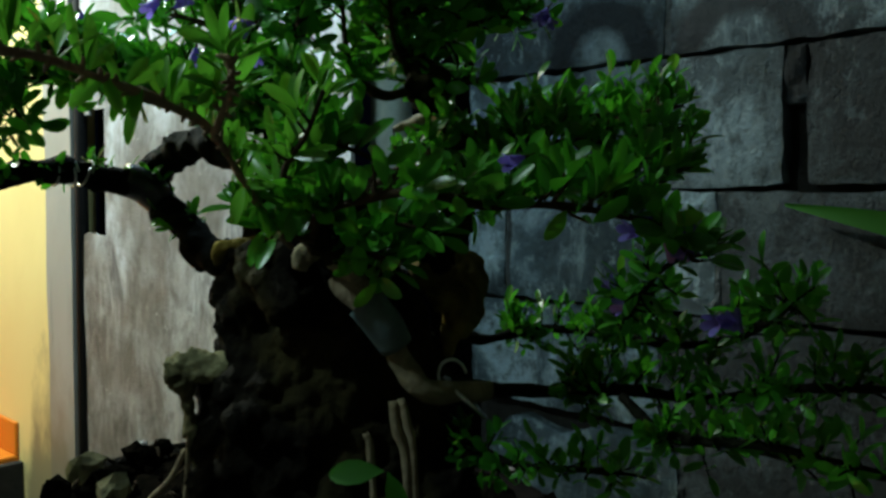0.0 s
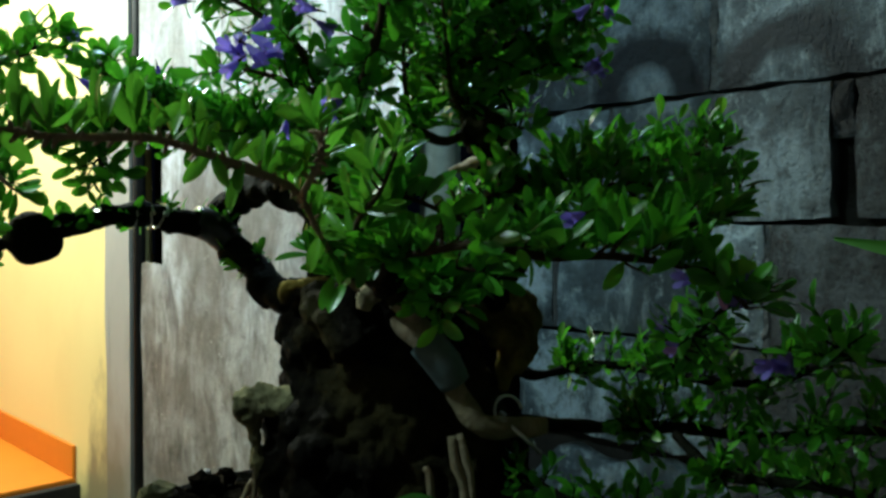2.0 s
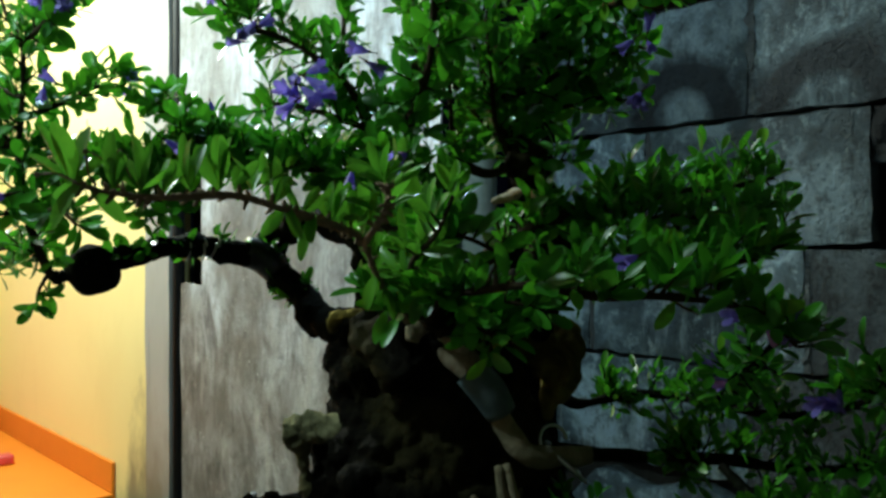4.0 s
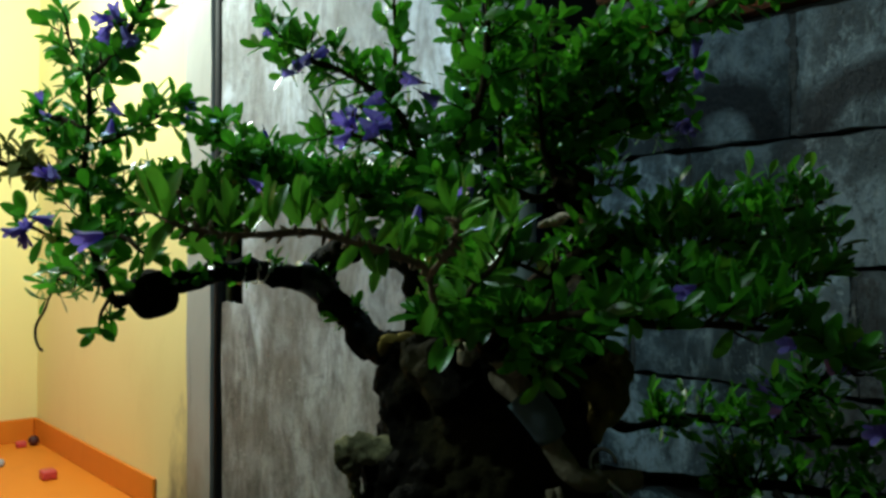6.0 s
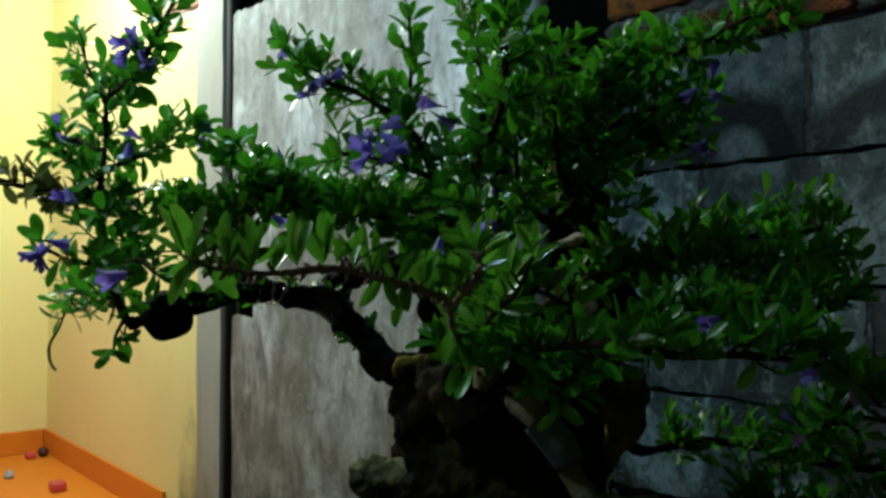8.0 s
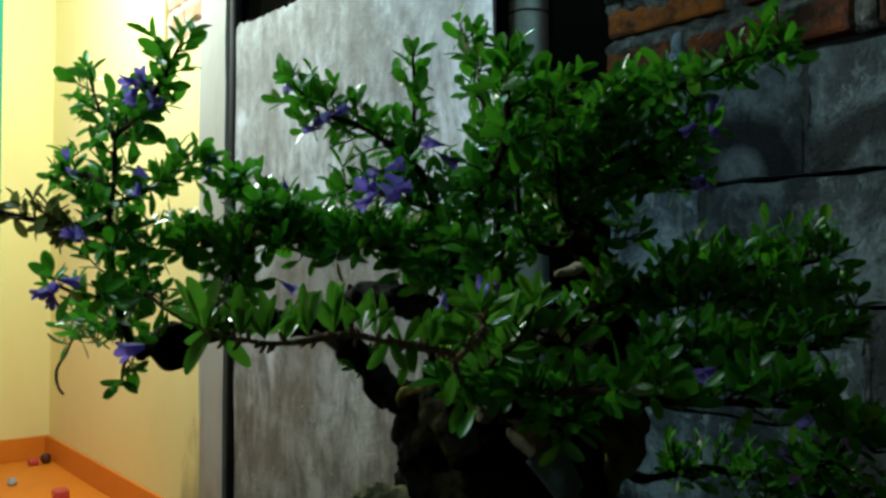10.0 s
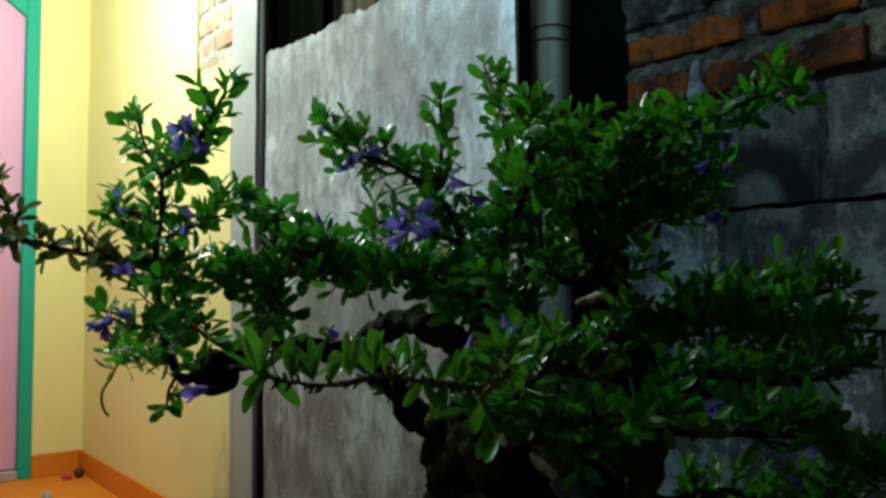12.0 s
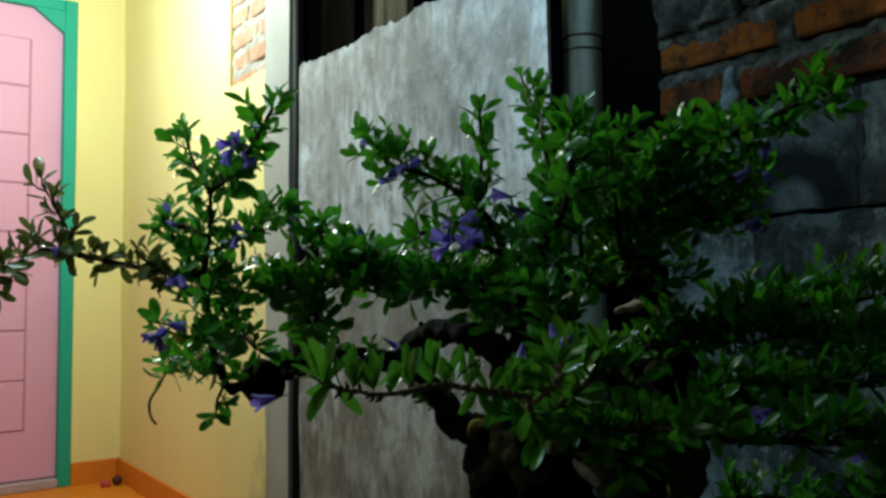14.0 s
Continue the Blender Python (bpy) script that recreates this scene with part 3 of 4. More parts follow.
rm.mode, rm.voxel_size, rm.use_smooth_shade = "VOXEL", 0.0036, True
tex = bpy.data.textures.new("gnarl", "CLOUDS")
tex.noise_scale, tex.noise_depth = 0.03, 4
crust = bpy.data.textures.new("crust", "CLOUDS")
crust.noise_scale, crust.noise_depth = 0.009, 3


def gnarled(ob, coarse, fine):
    """Lumps and crust on a fused trunk part."""
    for texture, strength in ((tex, coarse), (crust, fine)):
        dp = ob.modifiers.new(texture.name, "DISPLACE")
        dp.texture, dp.strength, dp.mid_level, dp.texture_coords = texture, strength, 0.5, "GLOBAL"


gnarled(trunk, 0.034, 0.005)


def fused(name, limbs, material, label, voxel=0.003, coarse=0.012, fine=0.005):
    """A lumpy part of the trunk, fused from tubes."""
    bm = bmesh.new()
    for i, (pts, rad) in enumerate(limbs):
        tube(bm, smooth_path(pts, 5), rad, 12, 0.4, i * 5.1)
    ob = part(name, at_tree(bm), material, tree, label, True)
    rm = ob.modifiers.new("fuse", "REMESH")
    rm.mode, rm.voxel_size, rm.use_smooth_shade = "VOXEL", voxel, True
    gnarled(ob, coarse, fine)


fused("trunk_lobe", [
    (((-0.507, 0.568, 0.702), (-0.499, 0.582, 0.691), (-0.496, 0.583, 0.669), (-0.494, 0.577, 0.648), (-0.497, 0.567, 0.630), (-0.495, 0.560, 0.613)), (0.022, 0.025, 0.022, 0.021, 0.011, 0.004)),
    (((-0.516, 0.545, 0.700), (-0.509, 0.558, 0.678), (-0.503, 0.562, 0.654)), (0.014, 0.013, 0.006)),
], LIT_BARK, "yellow-brown bulging lobe of the trunk, brightened for light on it")
fused("cut_stub", [
    (((-0.674, 0.378, 0.600), (-0.662, 0.390, 0.603), (-0.646, 0.404, 0.603), (-0.630, 0.419, 0.604), (-0.610, 0.440, 0.592)), (0.013, 0.016, 0.014, 0.016, 0.018)),
    (((-0.660, 0.39, 0.612), (-0.656, 0.394, 0.620)), (0.007, 0.004)),
    (((-0.618, 0.428, 0.612), (-0.612, 0.434, 0.624)), (0.007, 0.003)),
    (((-0.664, 0.388, 0.590), (-0.6605, 0.390, 0.572), (-0.657, 0.393, 0.555), (-0.653, 0.396, 0.53), (-0.651, 0.397, 0.47)), (0.012, 0.0085, 0.007, 0.0065, 0.008)),
], LICHEN_BARK, "pale lichen-covered cut stub with a root below", 0.0026, 0.014, 0.009)
fused("peeled_knot", [
    (((-0.516, 0.405, 0.700), (-0.509, 0.410, 0.714), (-0.500, 0.420, 0.719)), (0.008, 0.009, 0.007)),
    (((-0.500, 0.424, 0.708), (-0.488, 0.432, 0.703), (-0.478, 0.440, 0.700)), (0.010, 0.012, 0.008)),
], PALE_BARK, "pale peeled knot on the trunk", 0.0024, 0.008, 0.006)
fused("trunk_ridge", [
    (((-0.640, 0.41, 0.700), (-0.618, 0.403, 0.716), (-0.592, 0.425, 0.719), (-0.568, 0.445, 0.712)), (0.006, 0.007, 0.007, 0.006)),
    (((-0.588, 0.418, 0.672), (-0.575, 0.430, 0.655), (-0.560, 0.440, 0.648)), (0.004, 0.007, 0.004)),
], LIT_BARK, "brown bark ridge across the trunk, brightened for light on it", 0.0028, 0.012, 0.007)

# branches: name, points, thickness at start and end, leafing from this share on, leaf density, lift
B = {}


def limb(key, pts, r0, r1, start=0.2, density=1.0, lift=0.5, spread=0.022, size=1.0, single=False):
    B[key] = (pts, r0, r1, start, density, lift, spread, size, single)


limb("A", [(-0.60, 0.45, 0.72), (-0.67, 0.43, 0.70), (-0.728, 0.42, 0.739), (-0.753, 0.40, 0.769), (-0.757, 0.34, 0.781), (-0.758, 0.29, 0.779), (-0.761, 0.25, 0.772), (-0.767, 0.23, 0.762), (-0.79, 0.20, 0.752)], 0.019, 0.005, 0.30, 0.7, 0.6, 0.018, 0.75)
limb("B", [(-0.755, 0.41, 0.772), (-0.757, 0.42, 0.793), (-0.707, 0.42, 0.808), (-0.638, 0.42, 0.804), (-0.60, 0.425, 0.783), (-0.605, 0.43, 0.74)], 0.016, 0.014, 2.0)
limb("N", [(-0.468, 0.36, 0.722), (-0.43, 0.30, 0.758), (-0.345, 0.22, 0.785), (-0.32, 0.185, 0.792), (-0.308, 0.147, 0.799), (-0.305, 0.12, 0.804), (-0.303, 0.09, 0.802), (-0.314, 0.075, 0.803), (-0.325, 0.06, 0.807)], 0.0024, 0.0012, 0.16, 0.72, 1.1, 0.006, 0.93, True)
limb("N2", [(-0.329, 0.21, 0.785), (-0.302, 0.20, 0.798), (-0.293, 0.195, 0.806), (-0.289, 0.19, 0.812)], 0.0022, 0.0012, 0.3, 2.2, 0.9, 0.006, 0.9, True)
limb("L1", [(-0.79, 0.20, 0.752), (-0.77, 0.18, 0.784), (-0.765, 0.17, 0.819), (-0.785, 0.17, 0.866), (-0.757, 0.165, 0.911), (-0.758, 0.165, 0.957), (-0.80, 0.165, 0.99), (-0.825, 0.164, 1.02)], 0.0042, 0.0014, 0.0, 1.0, 0.5, 0.024)
limb("L2", [(-0.758, 0.165, 0.957), (-0.70, 0.17, 0.972), (-0.682, 0.18, 0.999), (-0.655, 0.185, 1.025)], 0.003, 0.0014, 0.1, 1.5, 0.5, 0.02)
limb("L3", [(-0.782, 0.17, 0.874), (-0.82, 0.146, 0.876), (-0.83, 0.102, 0.884), (-0.83, 0.058, 0.894), (-0.82, 0.025, 0.897), (-0.80, -0.007, 0.881), (-0.79, -0.03, 0.87)], 0.004, 0.0016, 0.1, 1.35, 0.4, 0.018)
limb("L3b", [(-0.83, 0.058, 0.894), (-0.83, 0.045, 0.92), (-0.832, 0.039, 0.935), (-0.83, 0.023, 0.963)], 0.002, 0.0012, 0.2, 1.0, 0.6, 0.014)
limb("L4", [(-0.77, 0.18, 0.784), (-0.85, 0.185, 0.78), (-0.93, 0.19, 0.777), (-0.99, 0.197, 0.75)], 0.003, 0.0012, 0.1, 1.0, 0.1, 0.02)
limb("L4b", [(-0.765, 0.17, 0.813), (-0.75, 0.14, 0.81), (-0.734, 0.11, 0.822)], 0.003, 0.0012, 0.1, 0.9, 0.2, 0.02)
limb("L5", [(-0.785, 0.17, 0.866), (-0.815, 0.15, 0.908), (-0.85, 0.15, 0.948)], 0.003, 0.0012, 0.1, 1.1, 0.5, 0.02)
limb("L6", [(-0.763, 0.166, 0.894), (-0.754, 0.20, 0.912), (-0.773, 0.24, 0.935), (-0.775, 0.262, 0.938)], 0.003, 0.0012, 0.1, 1.4, 0.5, 0.02)
limb("L7", [(-0.80, 0.20, 0.757), (-0.795, 0.19, 0.742), (-0.79, 0.186, 0.728)], 0.0025, 0.001, 0.2, 0.7, -0.6, 0.012)
limb("M1", [(-0.582, 0.46, 0.804), (-0.612, 0.44, 0.839), (-0.659, 0.40, 0.858), (-0.695, 0.35, 0.865), (-0.73, 0.30, 0.862), (-0.778, 0.27, 0.859), (-0.79, 0.23, 0.853), (-0.785, 0.19, 0.86)], 0.0036, 0.0014, 0.05, 4.4, 0.6, 0.042, 1.1)
limb("U1", [(-0.605, 0.45, 0.83), (-0.597, 0.42, 0.893), (-0.61, 0.40, 0.94), (-0.644, 0.36, 0.975), (-0.674, 0.33, 0.99), (-0.698, 0.32, 1.02)], 0.005, 0.0016, 0.1, 2.0, 0.4, 0.030)
limb("U2", [(-0.61, 0.40, 0.94), (-0.607, 0.40, 1.0), (-0.602, 0.394, 1.045)], 0.003, 0.0014, 0.1, 0.9, 0.5, 0.016)
limb("U3", [(-0.607, 0.46, 0.827), (-0.563, 0.44, 0.892), (-0.539, 0.43, 0.958), (-0.577, 0.46, 1.02), (-0.639, 0.49, 1.095)], 0.007, 0.0016, 0.1, 1.3, 0.4, 0.024)
limb("U4", [(-0.563, 0.44, 0.892), (-0.477, 0.39, 0.933), (-0.445, 0.365, 0.966), (-0.435, 0.354, 0.995)], 0.005, 0.0014, 0.1, 1.6, 0.4, 0.028)
limb("U5", [(-0.525, 0.575, 0.85), (-0.54, 0.56, 0.88), (-0.54, 0.54, 0.924), (-0.525, 0.57, 0.98), (-0.502, 0.60, 1.008), (-0.439, 0.60, 1.014), (-0.383, 0.61, 1.033), (-0.342, 0.62, 1.043)], 0.009, 0.0014, 0.05, 1.9, 0.3, 0.028)
limb("U6", [(-0.54, 0.54, 0.924), (-0.496, 0.58, 0.952), (-0.46, 0.62, 0.976), (-0.44, 0.64, 0.98)], 0.004, 0.0014, 0.0, 2.2, 0.3, 0.034)
limb("U7", [(-0.54, 0.555, 0.885), (-0.527, 0.57, 0.905), (-0.476, 0.60, 0.927), (-0.446, 0.62, 0.925)], 0.004, 0.0014, 0.0, 1.5, 0.5, 0.022)
limb("U8", [(-0.597, 0.42, 0.893), (-0.632, 0.38, 0.911), (-0.662, 0.35, 0.918)], 0.004, 0.0014, 0.0, 1.4, 0.5, 0.026)
limb("U9", [(-0.535, 0.555, 0.86), (-0.54, 0.56, 0.869), (-0.512, 0.575, 0.864), (-0.485, 0.585, 0.868)], 0.004, 0.0014, 0.0, 0.9, 0.1, 0.022)
limb("U10", [(-0.548, 0.54, 0.912), (-0.545, 0.52, 0.959), (-0.543, 0.51, 0.99), (-0.523, 0.51, 1.02)], 0.004, 0.0014, 0.1, 1.6, 0.4, 0.026)
limb("U11", [(-0.525, 0.57, 0.967), (-0.517, 0.58, 1.0), (-0.487, 0.60, 1.025)], 0.004, 0.0014, 0.0, 2.4, 0.4, 0.026)
limb("U12", [(-0.526, 0.57, 0.924), (-0.482, 0.60, 0.937), (-0.454, 0.63, 0.954)], 0.004, 0.0014, 0.0, 1.7, 0.5, 0.024)
limb("U13", [(-0.538, 0.555, 0.875), (-0.525, 0.52, 0.90), (-0.512, 0.50, 0.94), (-0.505, 0.485, 0.99)], 0.003, 0.0014, 0.1, 1.3, 0.4, 0.026)
limb("U14", [(-0.54, 0.55, 0.885), (-0.56, 0.52, 0.92), (-0.57, 0.50, 0.955), (-0.565, 0.485, 0.985)], 0.003, 0.0014, 0.1, 1.2, 0.4, 0.024)
limb("U15", [(-0.533, 0.562, 0.866), (-0.545, 0.53, 0.854), (-0.541, 0.495, 0.862), (-0.53, 0.468, 0.88), (-0.512, 0.445, 0.94)], 0.006, 0.0014, 0.4, 1.2, 0.4, 0.027)
limb("M2", [(-0.71, 0.36, 0.865), (-0.749, 0.34, 0.89), (-0.748, 0.31, 0.915), (-0.764, 0.28, 0.925)], 0.003, 0.0014, 0.0, 2.0, 0.5, 0.024)
limb("M3", [(-0.763, 0.29, 0.859), (-0.744, 0.28, 0.83), (-0.715, 0.28, 0.815)], 0.003, 0.0014, 0.0, 1.6, -0.2, 0.022)
limb("L8", [(-0.754, 0.165, 0.911), (-0.798, 0.15, 0.925), (-0.84, 0.14, 0.928)], 0.003, 0.0014, 0.0, 1.0, 0.4, 0.02)
limb("L9", [(-0.766, 0.175, 0.807), (-0.71, 0.178, 0.813), (-0.692, 0.188, 0.80)], 0.003, 0.0014, 0.0, 0.9, 0.3, 0.02)
limb("R1", [(-0.54, 0.48, 0.75), (-0.492, 0.54, 0.80), (-0.46, 0.60, 0.822), (-0.413, 0.66, 0.836), (-0.374, 0.71, 0.842), (-0.349, 0.734, 0.85)], 0.008, 0.0016, 0.15, 2.4, 0.4, 0.032)
limb("F1", [(-0.45, 0.365, 0.728), (-0.40, 0.33, 0.745), (-0.359, 0.32, 0.753), (-0.304, 0.32, 0.759), (-0.284, 0.35, 0.752), (-0.256, 0.38, 0.752), (-0.24, 0.42, 0.747), (-0.221, 0.44, 0.74), (-0.205, 0.45, 0.72)], 0.0038, 0.0016, 0.2, 1.9, 0.7, 0.018, 0.95, True)
limb("R2", [(-0.46, 0.60, 0.822), (-0.417, 0.57, 0.802), (-0.386, 0.60, 0.81), (-0.352, 0.64, 0.806), (-0.324, 0.68, 0.812)], 0.003, 0.0014, 0.1, 2.4, 0.4, 0.03)
limb("R3", [(-0.51, 0.45, 0.725), (-0.45, 0.44, 0.745), (-0.365, 0.48, 0.756), (-0.336, 0.53, 0.765), (-0.305, 0.58, 0.77), (-0.29, 0.63, 0.785)], 0.004, 0.0014, 0.38, 2.2, 0.4, 0.028)
limb("F2", [(-0.431, 0.35, 0.735), (-0.397, 0.30, 0.767), (-0.35, 0.28, 0.79), (-0.336, 0.28, 0.812)], 0.0026, 0.0012, 0.2, 1.2, 0.6, 0.010, 1.0, True)
limb("F3", [(-0.441, 0.36, 0.728), (-0.46, 0.33, 0.738), (-0.462, 0.318, 0.748)], 0.004, 0.0012, 0.1, 1.6, 0.3, 0.018)
limb("F5", [(-0.475, 0.41, 0.722), (-0.445, 0.412, 0.735), (-0.42, 0.422, 0.738), (-0.398, 0.44, 0.732)], 0.003, 0.0012, 0.05, 2.6, 0.1, 0.017)
limb("F6", [(-0.45, 0.41, 0.725), (-0.435, 0.41, 0.716), (-0.42, 0.415, 0.71)], 0.003, 0.0012, 0.1, 2.4, 0.0, 0.018)
limb("F7", [(-0.475, 0.395, 0.735), (-0.488, 0.39, 0.775), (-0.49, 0.388, 0.815), (-0.492, 0.386, 0.85)], 0.0035, 0.0012, 0.1, 3.0, 0.5, 0.024)
limb("F8", [(-0.428, 0.345, 0.742), (-0.424, 0.338, 0.772), (-0.414, 0.332, 0.796), (-0.401, 0.345, 0.791), (-0.388, 0.358, 0.784), (-0.376, 0.369, 0.775)], 0.0024, 0.0011, 0.3, 1.7, 0.4, 0.012, 1.3)
limb("D1", [(-0.53, 0.60, 0.64), (-0.488, 0.60, 0.625), (-0.457, 0.65, 0.634), (-0.40, 0.66, 0.634), (-0.30, 0.63, 0.638), (-0.249, 0.62, 0.65), (-0.19, 0.54, 0.68), (-0.157, 0.475, 0.70)], 0.006, 0.0016, 0.15, 1.5, 0.4, 0.026)
limb("D2", [(-0.465, 0.535, 0.594), (-0.438, 0.58, 0.587), (-0.391, 0.60, 0.589), (-0.319, 0.57, 0.607), (-0.262, 0.60, 0.604), (-0.182, 0.55, 0.632), (-0.117, 0.50, 0.65), (-0.06, 0.47, 0.66)], 0.007, 0.0016, 0.25, 1.6, 0.3, 0.026)
limb("D3", [(-0.313, 0.56, 0.605), (-0.27, 0.55, 0.584), (-0.181, 0.50, 0.605), (-0.104, 0.45, 0.618)], 0.005, 0.0014, 0.2, 1.4, 0.2, 0.024)
limb("D4", [(-0.362, 0.645, 0.634), (-0.336, 0.60, 0.652), (-0.249, 0.48, 0.703), (-0.225, 0.47, 0.72), (-0.204, 0.47, 0.73)], 0.003, 0.0012, 0.2, 1.6, 0.2, 0.024)
limb("D5", [(-0.479, 0.55, 0.549), (-0.392, 0.52, 0.544), (-0.325, 0.50, 0.559), (-0.259, 0.48, 0.574)], 0.004, 0.0012, 0.1, 1.4, 0.3, 0.02)

# one leaf: a shallow folded blade along +y
stations = ((0.0, 0.07), (0.08, 0.22), (0.25, 0.66), (0.45, 0.95), (0.65, 1.0), (0.85, 0.76), (0.96, 0.38), (1.0, 0.0))
lv, lf = [], []
for i, (u, w) in enumerate(stations):
    for s in (-1, 0, 1):
        lv.append((s * w * 0.195, u, (0.06 * w if s else 0.0) - 0.10 * u * u))
for i in range(len(stations) - 1):
    for s in range(2):
        a = i * 3 + s
        lf.append((a, a + 1, a + 4, a + 3))
LV, LF = np.array(lv), np.array(lf)
leaf_meshes = []
for k in range(5):
    me = bpy.data.meshes.new("leaf")
    bend = np.array(LV)
    bend[:, 2] -= (0.05 * k - 0.08) * bend[:, 1] ** 2
    bend[:, 0] *= 0.64 + 0.08 * k
    me.from_pydata([tuple(v) for v in bend], [], [tuple(f) for f in LF])
    for p in me.polygons:
        p.use_smooth = True
    me.materials.append(LIT_LEAF)
    leaf_meshes.append(me)

UP = Vector((0, 0, 1))


def rand_dir(r):
    while True:
        v = Vector((r.uniform(-1, 1), r.uniform(-1, 1), r.uniform(-1, 1)))
        if 0.1 < v.length < 1:
            return v.normalized()


def leaf_frame(at, way, facing, size):
    """A matrix for a leaf at a place, growing along way, its face turned towards facing."""
    y = way.normalized()
    x = y.cross(facing)
    if x.length < 1e-3:
        x = y.orthogonal()
    x.normalize()
    z = x.cross(y)
    m = Matrix((x, y, z)).transposed().to_4x4() @ Matrix.Diagonal((size, size, size, 1))
    m.translation = at
    return m


# sparse places between the sprays
BARE = ((-0.33, 0.30, 0.777), (-0.375, 0.35, 0.775), (-0.42, 0.40, 0.78), (-0.51, 0.50, 0.785), (-0.56, 0.56, 0.79), (-0.53, 0.555, 0.832))


def foliage_for(key, r):
    """Leaf matrices and twigs along one branch."""
    pts, r0, r1, start, density, lift, spread, size, single = B[key]
    path = smooth_path(pts, 8)
    leaves, twigs = [], []
    total = sum((b - a).length for a, b in zip(path, path[1:]))
    run, gap = 0.0, 0.0
    for a, b in zip(path, path[1:]):
        seg = (b - a).length
        run += seg
        gap += seg
        last = run > total - 0.004
        if run / total < start:
            continue
        if key == "M1" and run / total > 0.66 and not last and r.random() < 0.6:
            gap = 0.0
            continue
        while gap > 0.0075 / density or last:
            gap = max(0.0, gap - 0.0075 / density)
            d = (b - a).normalized()
            side = rand_dir(r)
            side = (side - d * side.dot(d)).normalized()
            tw = (side + UP * lift + d * (1.6 if last else 0.35)).normalized()
            if key == "M1":
                tw.z = abs(tw.z) if r.random() < 0.72 else -abs(tw.z) * 0.6
            if key in ("F1", "R3") and r.random() < 0.85:
                tw.z = abs(tw.z)
            length = spread * (r.uniform(0.15, 0.5) if last else r.uniform(0.15, 1.3))
            root = b if last else a.lerp(b, r.random())
            tip = root + tw * length
            if length > 0.006:
                twigs.append((root, root.lerp(tip, 0.5) + rand_dir(r) * length * 0.08, tip))
            n = (3 + int(length / 0.0085)) if spread > 0.008 else r.randint(3, 5) if key == "N" else r.randint(1, 3)
            turn, hang = r.uniform(0, 6.28), r.random()
            across = tw.orthogonal().normalized()
            other = tw.cross(across)
            for k in range(n):
                u = 1.0 - k / max(1, n) * r.uniform(0.75, 1.0)
                at = root.lerp(tip, u)
                turn += 2.4 + r.uniform(-0.3, 0.3)
                out = across * math.cos(turn) + other * math.sin(turn)
                open_by = radians(r.uniform(22, 48) if k < 2 else r.uniform(42, 82))
                way = tw * math.cos(open_by) + out * math.sin(open_by) + UP * (0.45 if key[0] in "RDF" else 0.2) + rand_dir(r) * 0.12
                face = tw * math.sin(open_by) - out * math.cos(open_by) + Vector((0.5, -0.55, 0.35)) + rand_dir(r) * 0.45
                if key[0] == "D":
                    face = out * -math.cos(open_by) + UP * 0.5 + rand_dir(r) * 0.9
                if key == "N":
                    face = (Vector((0.6, -0.6, 0.2)) + rand_dir(r) * 0.95).normalized()
                    way = (UP * (1.0 if hang < 0.82 else -0.9) + d * r.uniform(-0.75, 0.8) + out * 0.45).normalized()
                if key == "M1" and way.z < -0.1 and r.random() < 0.55:
                    way.z = -way.z
                if any((at - Vector(c)).length < 0.036 for c in BARE) and r.random() < 0.85:
                    continue
                small = 0.78 if key[0] == "D" else 1.02 if key in ("L3", "L3b") else 1.02 if key[0] == "L" else 1.12 if key[0] == "F" else 1.06
                leaves.append(leaf_frame(at, way, face, size * small * r.uniform(0.014, 0.026)))
            if last:
                break
    return path, leaves, twigs, single


singles = 0
for i, key in enumerate(B):
    r = random.Random(100 + i)
    path, leaves, twigs, single = foliage_for(key, r)
    pts, r0, r1 = B[key][:3]
    bm = bmesh.new()
    tube(bm, smooth_path(pts, 22) if r0 > 0.012 else path, (r0, (r0 + r1) * 0.5, r1), 18 if r0 > 0.012 else 9 if r0 > 0.005 else 6, 0.6 if r0 > 0.012 else 0.9 if key in ("N", "N2") else 0.45, i * 1.9)
    for tw in twigs:
        tube(bm, list(tw), (0.0011, 0.0007), 4, cap=False)
    if r0 > 0.012:
        for k in range(70):
            u = r.random()
            spot = path[min(int(u * (len(path) - 1)), len(path) - 2)]
            rad = r0 + (r1 - r0) * u
            out = rand_dir(r)
            tube(bm, [spot + out * rad * 0.6, spot + out * rad * r.uniform(0.9, 1.05), spot + out * rad * 1.12 + rand_dir(r) * 0.002], (0.0045, 0.0040, 0.0018), 7, 0.5)
    if key in ("N", "N2"):
        for k in range(2, len(path) - 1):
            for _ in range(1):
                d = (path[k + 1] - path[k - 1]).normalized()
                out = rand_dir(r)
                out = (out - d * out.dot(d)).normalized()
                foot = path[k].lerp(path[k + 1], r.random())
                tube(bm, [foot, foot + out * 0.0028 + d * 0.001, foot + out * r.uniform(0.0035, 0.006) + d * 0.002], (0.0013, 0.0011, 0.0006), 5)
    branch = part("branch", at_tree(bm), SHADED_LIMB_BARK if r0 > 0.012 or key[0] == "D" else LIT_TWIG if key in ("N", "N2") else TWIG, tree, smooth=True)
    if not leaves:
        continue
    if single and singles + len(leaves) <= 310:
        for m in leaves:
            lo = new("leaf", leaf_meshes[r.randrange(5)])
            lo.parent = branch
            lo.matrix_basis = Matrix.Translation(-BASE) @ m
        singles += len(leaves)
    else:
        vs, fs = [], []
        for k, m in enumerate(leaves):
            M = np.array(m)
            q = LV.copy()
            q[:, 2] -= (0.05 * (k % 5) - 0.08) * q[:, 1] ** 2
